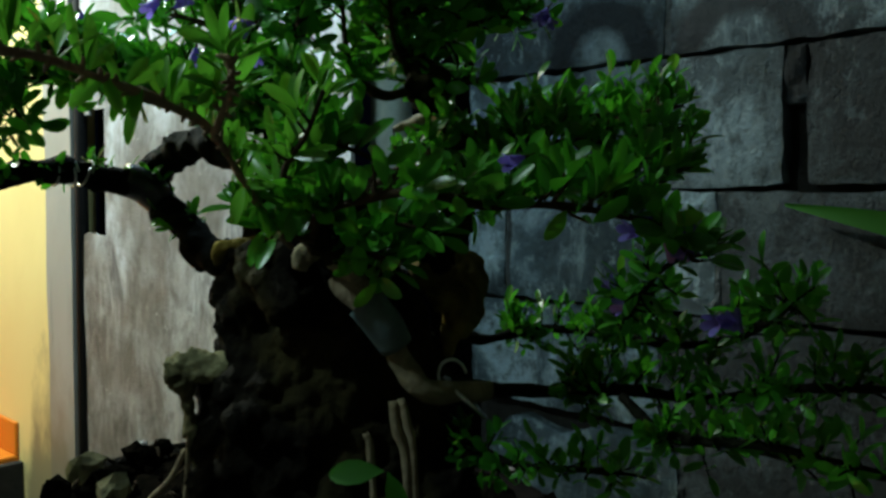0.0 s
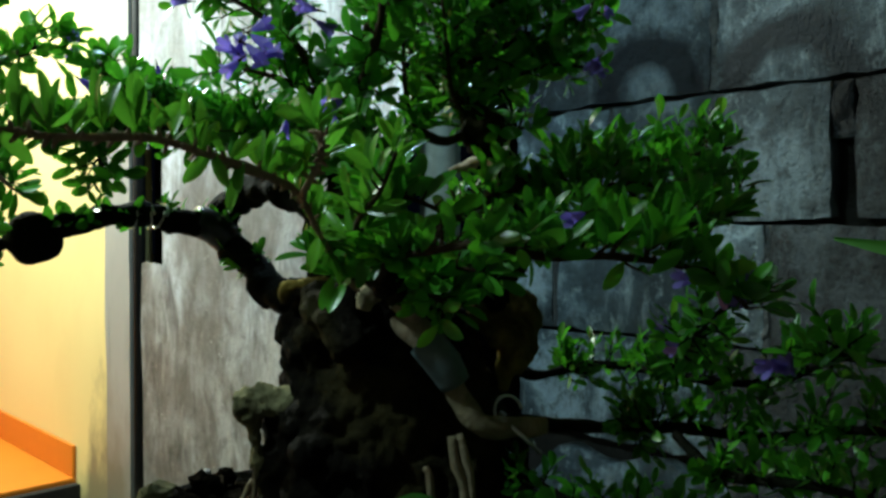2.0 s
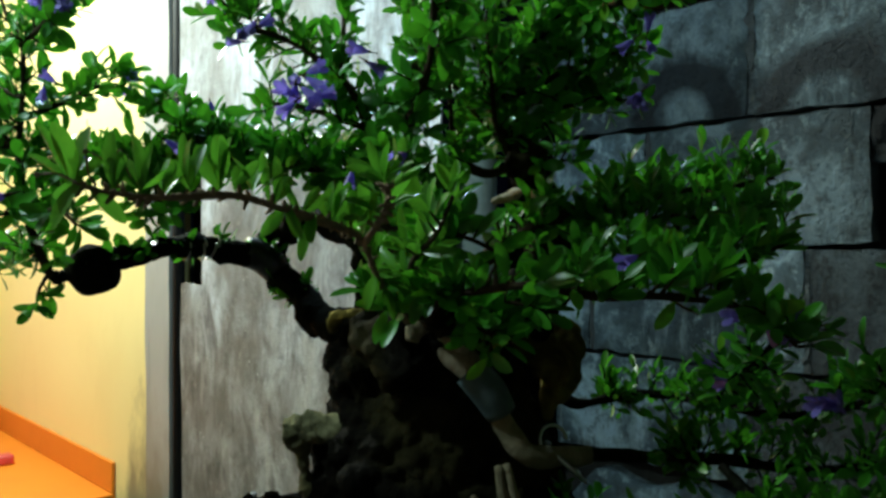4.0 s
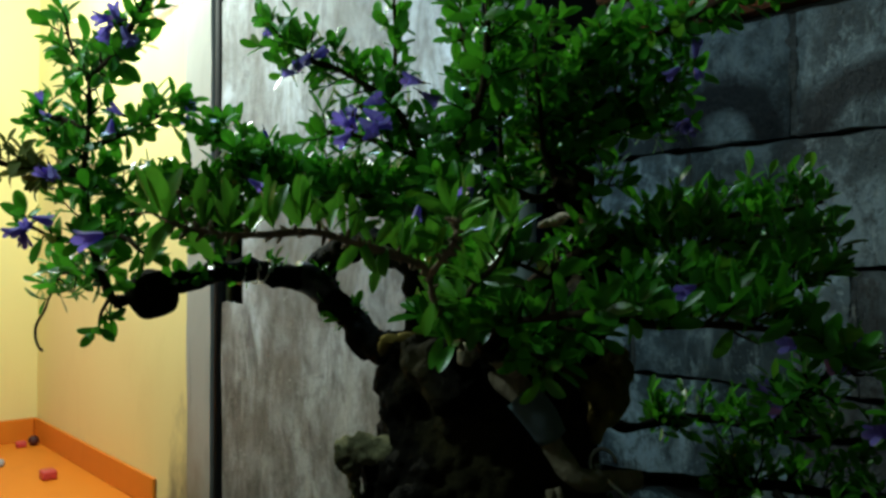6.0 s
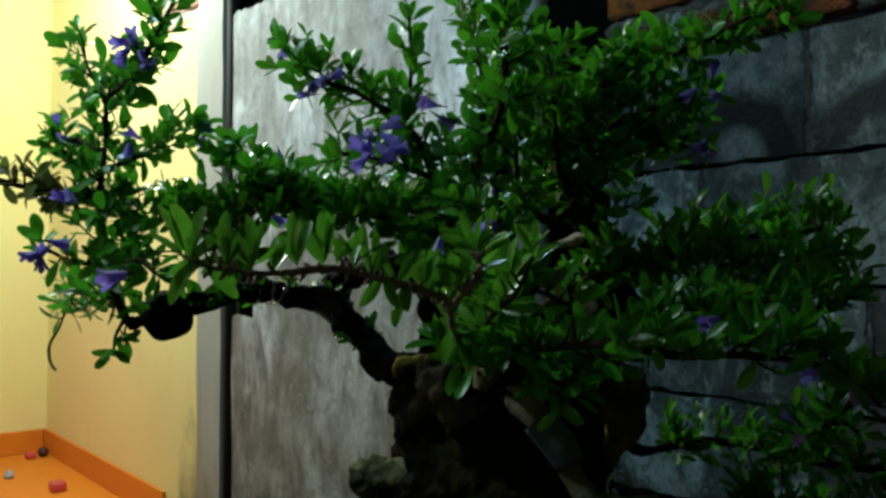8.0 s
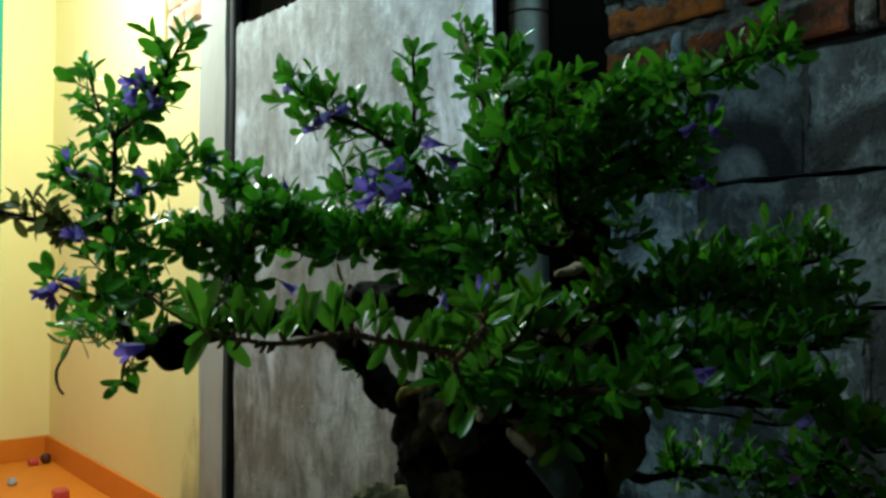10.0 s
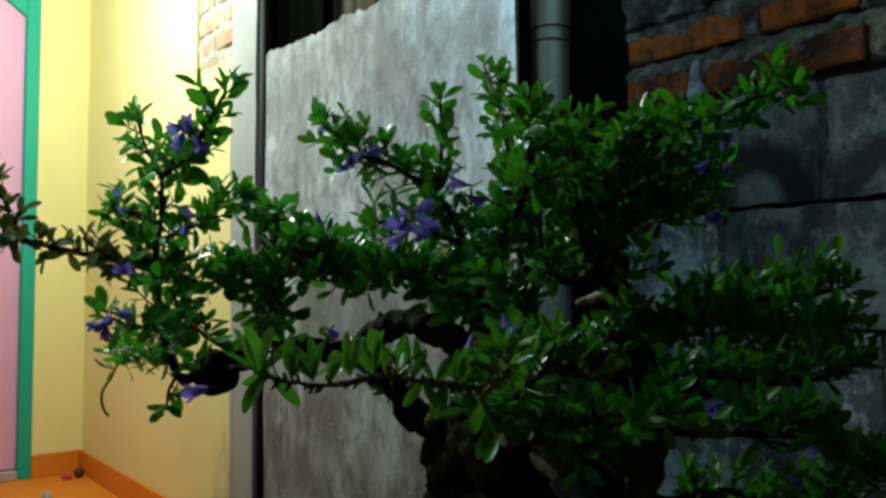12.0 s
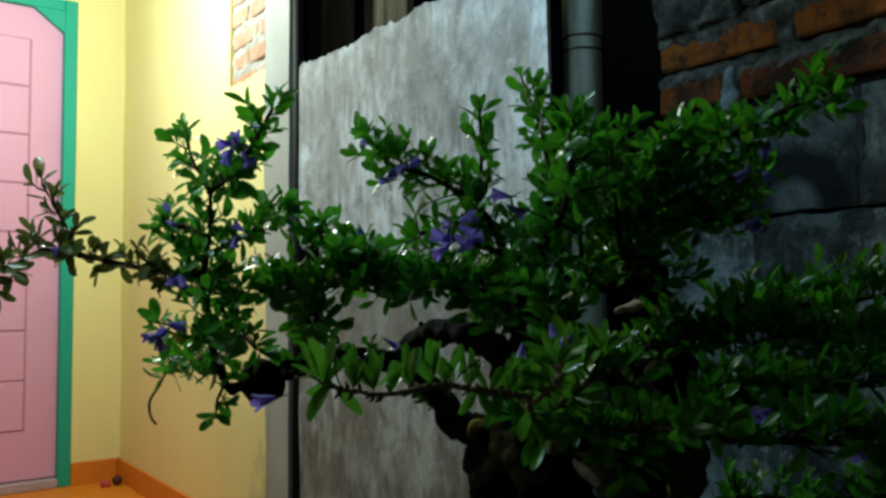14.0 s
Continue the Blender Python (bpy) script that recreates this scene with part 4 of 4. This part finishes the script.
            q[:, 0] *= (0.86 if key[0] in "RDF" else 0.95) + 0.09 * (k % 4)
            vs.append(q @ M[:3, :3].T + M[:3, 3] - np.array(BASE))
            fs.append(LF + k * len(LV))
        me = bpy.data.meshes.new("foliage")
        me.from_pydata(np.concatenate(vs).tolist(), [], np.concatenate(fs).tolist())
        me.polygons.foreach_set("use_smooth", [True] * len(me.polygons))
        me.materials.append(BRONZE if key in ("L3", "L3b") else LEAF)
        fo = new("foliage", me)
        fo.parent = branch
        tagged(fo, kind="stuff")

# the burl where the low branch was cut, black because it is unlit
bm = bmesh.new()
bmesh.ops.create_icosphere(bm, subdivisions=4, radius=1.0)
for v in bm.verts:
    n = v.co.copy()
    v.co = Vector((n.x * 0.021, n.y * 0.024, n.z * 0.022 - (0.004 if n.z < 0 else 0))) * (1 + 0.10 * noise.noise(n * 1.8)) + Vector((-0.771, 0.231, 0.762))
part("burl", at_tree(bm), SHADED_BARK, tree, "rounded burl, darkened as unlit", True)

# violet trumpet flowers
fbm = bmesh.new()
for k in range(5):
    a0 = 2 * math.pi * k / 5
    prev = None
    for u, rad, half in ((0.0, 0.05, 0.64), (0.22, 0.15, 0.66), (0.5, 0.23, 0.66), (0.78, 0.29, 0.62), (0.98, 0.36, 0.58), (1.10, 0.43, 0.40), (1.16, 0.46, 0.14)):
        ring = [fbm.verts.new((rad * math.cos(a0 + s * half), rad * math.sin(a0 + s * half), u + (0.04 if s == 0 else 0))) for s in (-1, 0, 1)]
        if prev:
            for s in range(2):
                fbm.faces.new((prev[s], prev[s + 1], ring[s + 1], ring[s]))
        prev = ring
petals = mesh_of("corolla", fbm, True)
petals.materials.append(PETAL)
cbm = bmesh.new()
tube(cbm, [Vector((0, 0, -0.55)), Vector((0.02, 0, -0.25)), Vector((0, 0, 0.0)), Vector((0, 0, 0.12))], (0.03, 0.035, 0.09, 0.06), 6)
calyx = mesh_of("calyx", cbm, True)
calyx.materials.append(TWIG)
fr = random.Random(5)


def flower(at, way, size):
    """One flower whose mouth points along way."""
    f = part("flower", petals, None, tree)
    q = Vector(way).to_track_quat("Z", "Y").to_matrix().to_4x4()
    f.matrix_basis = Matrix.Translation(Vector(at) - BASE) @ q @ Matrix.Rotation(fr.uniform(0, 6), 4, "Z") @ Matrix.Diagonal((size, size, size, 1))
    c = part("calyx", calyx, None, f)
    return f


flower((-0.330, 0.0376, 0.802), (-0.66, -0.62, -0.22), 0.0105)
for at, n, size in (((-0.690, 0.170, 0.992), 8, 0.0175), ((-0.523, 0.300, 0.905), 9, 0.0165), ((-0.512, 0.350, 0.938), 2, 0.018), ((-0.634, 0.330, 0.985), 2, 0.016),
                    ((-0.669, 0.330, 0.970), 2, 0.016), ((-0.702, 0.320, 1.018), 2, 0.014), ((-0.776, 0.268, 0.942), 2, 0.016), ((-0.716, 0.120, 0.866), 3, 0.015),
                    ((-0.700, 0.100, 0.822), 5, 0.016), ((-0.335, 0.060, 0.815), 1, 0.009), ((-0.66, 0.160, 0.906), 2, 0.013), ((-0.80, 0.130, 0.935), 2, 0.013),
                    ((-0.249, 0.342, 0.777), 1, 0.014), ((-0.415, 0.600, 0.978), 3, 0.017), ((-0.413, 0.600, 0.925), 3, 0.017), ((-0.752, 0.345, 0.925), 2, 0.014),
                    ((-0.325, 0.098, 0.828), 1, 0.009), ((-0.291, 0.205, 0.828), 1, 0.014), ((-0.229, 0.445, 0.742), 3, 0.017), ((-0.276, 0.495, 0.686), 2, 0.017),
                    ((-0.232, 0.455, 0.735), 2, 0.018), ((-0.203, 0.458, 0.727), 3, 0.018), ((-0.197, 0.495, 0.684), 3, 0.018), ((-0.328, 0.200, 0.822), 1, 0.011),
                    ((-0.355, 0.250, 0.832), 1, 0.010), ((-0.80, 0.03, 0.886), 1, 0.013)):
    for k in range(n):
        spot = Vector(at) + (Vector([a * b for a, b in zip(rand_dir(fr), (0.009, 0.009, 0.017 if n > 8 else 0.008))]) if n > 6 else rand_dir(fr) * 0.007 if n > 1 else Vector())
        way = (rand_dir(fr) * 1.2 + Vector((0.2, -0.25, -0.25))).normalized()
        flower(spot, way, 0.82 * size * fr.uniform(0.85, 1.15))

# black rubber strip and wire wound round the bent side limb
bm = bmesh.new()
tube(bm, smooth_path([(-0.739, 0.412, 0.753), (-0.748, 0.405, 0.764), (-0.754, 0.394, 0.772), (-0.7565, 0.380, 0.777)], 5), (0.0150, 0.0175, 0.0175, 0.0155), 20, 0.12, 3.0)
part("rubber_strip", at_tree(bm), BLACK_RUBBER, tree, "glossy black rubber strip wound round the limb", True)
side_limb = smooth_path(B["A"][0], 22)
for k, lean in ((86, 0.25), (91, -0.2), (97, 0.1)):
    q = ((side_limb[k + 1] - side_limb[k - 1]).normalized() + Vector((0, 0, lean))).to_track_quat("Z", "Y").to_matrix()
    bm = bmesh.new()
    tube(bm, [side_limb[k] + q @ Vector((0.0128 * math.cos(a), 0.0128 * math.sin(a), 0.0005 * a)) for a in np.linspace(0, 6.6, 30)], (0.0012, 0.0012), 6)
    part("wire_loop", at_tree(bm), WIRE, tree, "bent aluminium training wire", True)

# thin dry stalks at the end of the near branch
sr = random.Random(23)
for k in range(7):
    foot = Vector((-0.318 + sr.uniform(-0.008, 0.006), 0.065 + sr.uniform(-0.012, 0.02), 0.806))
    tip = foot + Vector((sr.uniform(-0.022, 0.004), sr.uniform(-0.012, 0.012), sr.uniform(0.004, 0.02)))
    bm = bmesh.new()
    tube(bm, smooth_path([foot, foot.lerp(tip, 0.5) + rand_dir(sr) * 0.003, tip], 4), (0.0006, 0.0005, 0.0004), 5)
    bmesh.ops.create_icosphere(bm, subdivisions=1, radius=0.0013, matrix=Matrix.Translation(tip))
    part("dry_stalk", at_tree(bm), LIT_TWIG, tree, "thin dry flower stalk", True)

# taped and wired low branch, wire loops, pale stubs
bm = bmesh.new()
tube(bm, smooth_path([(-0.52, 0.45, 0.695), (-0.499, 0.462, 0.669), (-0.486, 0.470, 0.652), (-0.477, 0.485, 0.617), (-0.466, 0.495, 0.597), (-0.455, 0.52, 0.593), (-0.44, 0.555, 0.59)], 6), (0.015, 0.012, 0.0105, 0.010, 0.009), 12, 0.3)
low_branch = part("low_branch", at_tree(bm), PALE_BARK, tree, "pale brown bent low branch", True)
bm = bmesh.new()
tube(bm, smooth_path([(-0.500, 0.4615, 0.671), (-0.486, 0.470, 0.652), (-0.480, 0.479, 0.634)], 4), (0.0165, 0.0165, 0.0145), 16)
part("tape", at_tree(bm), TAPE, low_branch, "blue-grey tape wound round the branch", True)
for c, rad, ax in (((-0.455, 0.535, 0.588), 0.021, (0.5, 0.5, 0.75)), ((-0.462, 0.53, 0.604), 0.014, (0.9, -0.3, 0.3)), ((-0.452, 0.538, 0.582), 0.022, (0.4, 0.55, 0.72))):
    q = Vector(ax).to_track_quat("Z", "Y").to_matrix()
    circle = [Vector(c) + q @ Vector((rad * math.cos(a), rad * math.sin(a), 0)) for a in np.linspace(0, 5.6, 26)]
    bm = bmesh.new()
    tube(bm, circle, (0.0017, 0.0017), 6)
    part("wire_loop", at_tree(bm), WIRE, low_branch, "bent aluminium training wire", True)
bm = bmesh.new()
tube(bm, smooth_path([(-0.590, 0.585, 0.830), (-0.563, 0.590, 0.838), (-0.530, 0.575, 0.838), (-0.505, 0.565, 0.829)], 9), (0.0045, 0.0065, 0.0065, 0.0035), 12, 0.8)
part("pale_stub", at_tree(bm), PEELED, tree, "pale peeled stub", True)
for pts, rad in ((((-0.467, 0.462, 0.592), (-0.465, 0.464, 0.569), (-0.459, 0.469, 0.546), (-0.458, 0.472, 0.48)), 0.0042),
                 (((-0.463, 0.467, 0.594), (-0.458, 0.470, 0.572), (-0.455, 0.473, 0.552), (-0.452, 0.476, 0.48)), 0.0036),
                 (((-0.483, 0.446, 0.566), (-0.480, 0.449, 0.552), (-0.476, 0.452, 0.48)), 0.0030),
                 (((-0.658, 0.386, 0.53), (-0.665, 0.376, 0.505), (-0.678, 0.362, 0.485), (-0.690, 0.352, 0.470)), 0.0026),
                 (((-0.655, 0.388, 0.545), (-0.652, 0.384, 0.51), (-0.650, 0.380, 0.47)), 0.0022)):
    bm = bmesh.new()
    tube(bm, smooth_path(pts, 5), (rad, rad * 1.15, rad * 0.8), 8, 0.35)
    part("aerial_root", at_tree(bm), PALE_BARK, tree, "thin pale root", True)

# pot, soil and its stand
PC = Vector((-0.60, 0.47, 0.0))
pot = thing("bonsai_pot", "large round dark bonsai pot with a thick rim", "pot", (PC.x, PC.y, 0.145))
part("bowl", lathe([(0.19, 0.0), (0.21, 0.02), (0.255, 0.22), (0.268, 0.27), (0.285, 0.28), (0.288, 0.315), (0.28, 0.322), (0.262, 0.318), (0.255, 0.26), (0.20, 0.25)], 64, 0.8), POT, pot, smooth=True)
bm = bmesh.new()
bmesh.ops.create_circle(bm, cap_ends=True, segments=60, radius=0.292)
bmesh.ops.triangulate(bm, faces=bm.faces)
bmesh.ops.subdivide_edges(bm, edges=bm.edges, cuts=9, use_grid_fill=True)
for v in bm.verts:
    d = v.co.length
    v.co.y *= 0.8
    v.co.z = 0.318 + 0.035 * max(0, 1 - d / 0.22) + 0.022 * noise.noise(v.co * 25) + 0.014 * noise.noise(v.co * 80)
    if d > 0.285:
        v.co.z -= 0.03
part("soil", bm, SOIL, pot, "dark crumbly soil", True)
stand = thing("pot_stand", "plain grey concrete block stand under the pot", "stand", (PC.x, PC.y, GROUND_Z))
part("slab", boxed((-0.2, -0.17, 0), (0.2, 0.17, 0.145 - GROUND_Z), 0.008, 2), GROUND, stand)

weed = thing("weed", "broad bright green weed leaves growing from the pot soil", "weed", (-0.43, 0.41, 0.50))
for at, way, size in (((-0.438, 0.424, 0.550), (-0.60, -0.62, -0.02), 0.042), ((-0.436, 0.426, 0.549), (0.42, 0.10, -0.95), 0.034)):
    m = leaf_frame(Vector(at) - Vector(weed.location), Vector(way), Vector((0.5, -0.6, 0.55)), size) @ Matrix.Diagonal((1.5, 1, 1, 1))
    me = leaf_meshes[2].copy()
    me.materials.clear()
    me.materials.append(WEED)
    lo = part("leaf", me, None, weed)
    lo.matrix_basis = m

# ---- small things on the porch floor ----
toy = thing("toy_ball", "dark red ball with a red cap on the orange floor", "toy", (-3.80, 0.88, 0.0))
bm = bmesh.new()
bmesh.ops.create_uvsphere(bm, u_segments=20, v_segments=12, radius=0.022)
bmesh.ops.translate(bm, vec=(0.0, 0.025, 0.022), verts=bm.verts)
part("ball", bm, DARK_RUBBER, toy, "dark ball", True)
part("cap", boxed((-0.02, -0.045, 0), (0.02, -0.005, 0.026), 0.008, 3), PINK_PLASTIC, toy, "red cap", True)
toy = thing("toy_block", "small red plastic block on the orange floor", "toy", (-3.18, 0.795, 0.0))
part("block", boxed((-0.03, -0.025, 0), (0.03, 0.025, 0.035), 0.009, 3), PINK_PLASTIC, toy, smooth=True)
toy = thing("cloth_scrap", "crumpled grey cloth scrap on the orange floor", "scrap", (-3.5, 0.705, 0.0))
bm = bmesh.new()
bmesh.ops.create_icosphere(bm, subdivisions=3, radius=0.024)
for v in bm.verts:
    v.co = Vector((v.co.x, v.co.y * 0.7, max(0.0, v.co.z * 0.7 + 0.012))) * (1 + 0.35 * noise.noise(v.co * 40))
part("cloth", bm, GREY_CLOTH, toy, smooth=True)

# ---- pieces of the walls ----
# bare bricks over the yellow plaster
z, row = 1.545, 0
while z < 2.3:
    for x in (-2.64 - (0.08 if row % 2 else 0.0), -2.64 + 0.225 - (0.08 if row % 2 else 0.0)):
        x0 = max(x, -2.642)
        ob = part("brick", faded_halves[row % 2] if x0 > x or x > -2.5 else faded_bricks[row % 4], PALE_BRICK, bare)
        wide = (0.135 if (x0 > x or x > -2.5) else 0.205)
        ob.matrix_basis = Matrix.Translation((x0, WALL_Y + 0.008 + 0.006 * rng.random(), z)) @ Matrix.Diagonal((min(1.0, (-2.338 - x0) / wide), 1, 1, 1))
    z += 0.078
    row += 1

# concrete blocks, course by course
COURSES = [(-0.115, 0.19, -0.588), (0.20, 0.392, -0.55), (0.404, 0.584, -0.588), (0.592, 0.777, -0.50), (0.786, 0.981, -0.383), (0.989, 1.182, -0.588)]
for ci, (z0, z1, joint) in enumerate(COURSES):
    x = joint - 0.392 * 2
    while x < 1.25:
        x0, x1 = max(x + 0.006, -0.985), x + 0.392 - 0.006
        gap = 0.022 if ci == 4 and abs(x1 + 0.389) < 0.03 else 0.0
        x1 -= gap
        if x1 - x0 > 0.06:
            bmk = grid_slab(x0, x1, z0, z1, 0, 0.09, 14, 8, 0.003, 9, 0.006, seed=ci * 7.0 + x * 3)
            if ci == 1 and x0 < -0.7:
                for v in bmk.verts:
                    v.co.z -= (v.co.z - z0) / (z1 - z0) * (0.02 + 0.9 * max(0.0, -0.87 - v.co.x) + 0.012 * math.sin(v.co.x * 30))
            for v in bmk.verts:
                v.co.x -= x0
                v.co.z -= z0
            me = mesh_of("block", bmk)
            # left-end blocks take the tones that carry the light falling there
            ob = part("block", me, LIT_STAINED if ci == 5 and x0 < -0.45 else MID_LIT_BLOCK if ci == 4 and -0.8 < x0 < -0.5 else LIT_BLOCK if ci in (1, 2, 3, 4) and x0 < -0.6 else BLOCK, wall_block)
            ob.location = (x0, BY + 0.003 * rng.uniform(-1, 1), z0)
        if x + 0.392 < 1.2 and x + 0.392 > -0.9 and not gap:
            bmk = grid_slab(x + 0.384, x + 0.40, z0, z1, BY + 0.006, 0.03, 3, 10, 0.008, 40, 0.003, seed=x)
            part("joint_fill", bmk, JOINT_MORTAR, wall_block)
        x += 0.392
# mortar smears in the upright joints
for x, z0, z1, w in ((-0.588, 0.995, 1.18, 0.022), (-0.397, 0.90, 0.98, 0.032), (-0.588, 0.93, 0.975, 0.03), (-0.50, 0.6, 0.77, 0.012)):
    bmk = grid_slab(x - w / 2, x + w / 2, z0, z1, BY + 0.006, 0.03, 4, 14, 0.008, 40, 0.004, seed=x)
    part("mortar_smear", bmk, BLOCK if z0 == 0.90 else JOINT_MORTAR, wall_block)

# bricks above the blocks: each course carries a lumpy ragged bed, with an open joint under the next
FIRST_BRICKS = {(0, 0): (0.144, True), (0, 1): (0.288, False), (1, 0): (0.251, True), (1, 1): (0.170, True), (2, 0): (0.18, False), (2, 1): (0.25, True)}
z, row = 1.203, 0
while z < 2.4:
    x, laid = -0.982, 0
    while x < 1.2:
        first = FIRST_BRICKS.get((row, laid))
        wide, orange = first if first else (0.15 + 0.06 * (row % 3) if laid == 0 else 0.25, False)
        ob = part("brick", half_bricks[rng.randrange(2)] if wide < 0.17 else brick_meshes[rng.randrange(4)], None, wall_block)
        ob.data = ob.data.copy() if orange else ob.data
        ob.data.materials.clear()
        ob.data.materials.append(ORANGE_BRICK if orange else BRICK)
        stretch = wide / (0.135 if wide < 0.17 else 0.205)
        ob.matrix_basis = Matrix.Translation((x, BY + 0.004 + 0.006 * rng.random(), z + 0.004 * rng.uniform(-1, 1))) @ Matrix.Rotation(0.03 * rng.uniform(-1, 1), 4, "Y") @ Matrix.Diagonal((stretch, 1, 1, 1))
        x += wide + 0.036
        fill = grid_slab(x - 0.040, x + 0.004, z - 0.004, z + 0.062, BY + 0.010, 0.03, 6, 10, 0.012, 45, 0.008, seed=x * 7 + row)
        part("head_joint", fill, SOOTY_MORTAR, wall_block)
        laid += 1
    n = 260
    bmk = bmesh.new()
    rows = []
    for k in range(9):
        line = []
        for i in range(n + 1):
            mx = -0.978 + 2.27 * i / n
            lump = noise.noise((mx * 14, row * 3.7, 0.5))
            lo = z + 0.047 - 0.034 * max(0.0, lump + 0.05) - 0.008 * noise.noise((mx * 60, row * 1.3, 4.0))
            hi = z + 0.078 + 0.006 * noise.noise((mx * 35, row * 2.1, 8.0))
            u = k / 8
            bulge = math.sin(math.pi * u)
            q = Vector((mx, 0.0, lo + (hi - lo) * u))
            dy = -0.018 * bulge * (0.6 + 0.7 * noise.noise((mx * 22, q.z * 40, row))) - 0.007 * noise.noise((mx * 80, q.z * 110, row))
            line.append(bmk.verts.new((mx, BY + 0.014 + dy, q.z)))
        rows.append(line)
    for a, b in zip(rows, rows[1:]):
        for i in range(n):
            bmk.faces.new((a[i], a[i + 1], b[i + 1], b[i]))
    for line in (rows[0], rows[-1]):
        back = [bmk.verts.new((v.co.x, BY + 0.045, v.co.z)) for v in line]
        for i in range(n):
            bmk.faces.new((line[i], line[i + 1], back[i + 1], back[i]))
    bmesh.ops.recalc_face_normals(bmk, faces=bmk.faces)
    part("mortar_bed", bmk, SOOTY_MORTAR, wall_block, "lumpy grey mortar bed", True)
    z += 0.086
    row += 1

# a thick daub of mortar over the bricks at the wall's end
bmk = grid_slab(-0.976, -0.795, 1.352, 1.445, BY - 0.012, 0.03, 44, 26, 0.022, 26, 0.012, seed=4.4)
part("mortar_daub", bmk, SOOTY_MORTAR, wall_block, "thick pitted mortar daub", True)

# a pale blob squeezed out of the joint beside the first brick
bmk = bmesh.new()
tube(bmk, smooth_path([(-0.822, BY + 0.012, 1.262), (-0.820, BY + 0.004, 1.225), (-0.817, BY + 0.001, 1.197), (-0.823, BY + 0.006, 1.172)], 5), (0.011, 0.013, 0.021, 0.012), 14, 0.5, 2.0)
part("mortar_blob", bmk, LIT_BLOCK, wall_block, "pale blob of squeezed-out mortar", True)

# a blade of grass rooted in a joint of the wall
blade = thing("wall_weed", "long green grass blade rooted in a wall joint", "weed", (-0.12, BY, 0.70))
bmk = bmesh.new()
spine = smooth_path([(0.0, 0.0, 0.0), (-0.05, -0.025, 0.012), (-0.15, -0.03, 0.035), (-0.275, -0.02, 0.058)], 6)
ring = []
for i, p in enumerate(spine):
    w = 0.017 * math.sin(math.pi * min(0.98, 0.12 + 0.86 * i / (len(spine) - 1))) + 0.001
    ring.append([bmk.verts.new(p + Vector((0, -0.004 * abs(s), s * w))) for s in (-1, 0, 1)])
for p, q in zip(ring, ring[1:]):
    for s in range(2):
        bmk.faces.new((p[s], p[s + 1], q[s + 1], q[s]))
part("blade", bmk, WEED, blade, smooth=True)

# dry curled tendril under the side shoot
bmk = bmesh.new()
tube(bmk, smooth_path([(-0.99, 0.197, 0.752), (-1.02, 0.2, 0.735), (-1.055, 0.2, 0.715), (-1.058, 0.2, 0.70), (-1.046, 0.2, 0.690), (-1.03, 0.2, 0.686)], 6), (0.0012, 0.002, 0.0016), 6)
part("dry_tendril", at_tree(bmk), TWIG, tree, "dry curled brown tendril", True)

# clods and chips along the pot's rim
cr = random.Random(31)
for k in range(34):
    ang = cr.uniform(2.0, 4.6)
    rad = cr.uniform(0.17, 0.265)
    bmk = bmesh.new()
    bmesh.ops.create_icosphere(bmk, subdivisions=2, radius=cr.uniform(0.007, 0.019))
    for v in bmk.verts:
        v.co *= 1 + 0.55 * noise.noise(v.co * 110 + Vector((k * 3.1, 0, 0)))
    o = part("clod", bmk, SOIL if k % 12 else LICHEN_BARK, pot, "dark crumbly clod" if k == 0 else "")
    o.location = (rad * math.cos(ang), 0.8 * rad * math.sin(ang), 0.325 + cr.uniform(0.0, 0.012))

# dry litter, pebbles and pale bits on the soil
lr = random.Random(11)
litter = tagged(thing("soil_litter", "dry leaves and pale bits on the pot soil", "litter", (PC.x, PC.y, 0.47)), kind="stuff")
for k in range(130):
    ang, rad = lr.uniform(0, 6.28), 0.285 * math.sqrt(lr.random())
    x, y = rad * math.cos(ang), 0.8 * rad * math.sin(ang)
    z = 0.318 + 0.145 - 0.47 + 0.035 * max(0, 1 - rad / 0.22) + 0.01
    bmk = bmesh.new()
    if k % 3:
        bmesh.ops.create_icosphere(bmk, subdivisions=1, radius=lr.uniform(0.002, 0.006))
        for v in bmk.verts:
            v.co *= 1 + 0.5 * noise.noise(v.co * 200 + Vector((k, 0, 0)))
    else:
        tube(bmk, smooth_path([(0, 0, 0), (lr.uniform(-0.012, 0.012), lr.uniform(-0.012, 0.012), 0.008), (lr.uniform(-0.022, 0.022), lr.uniform(-0.022, 0.022), 0.0)], 4), (0.0022, 0.0012), 5)
    o = part("bit", bmk, (TWIG, SOIL, SHADED_BARK)[k % 3] if k % 7 or k % 3 == 0 else GREY_CLOTH, litter)
    o.location = (x, y, z)
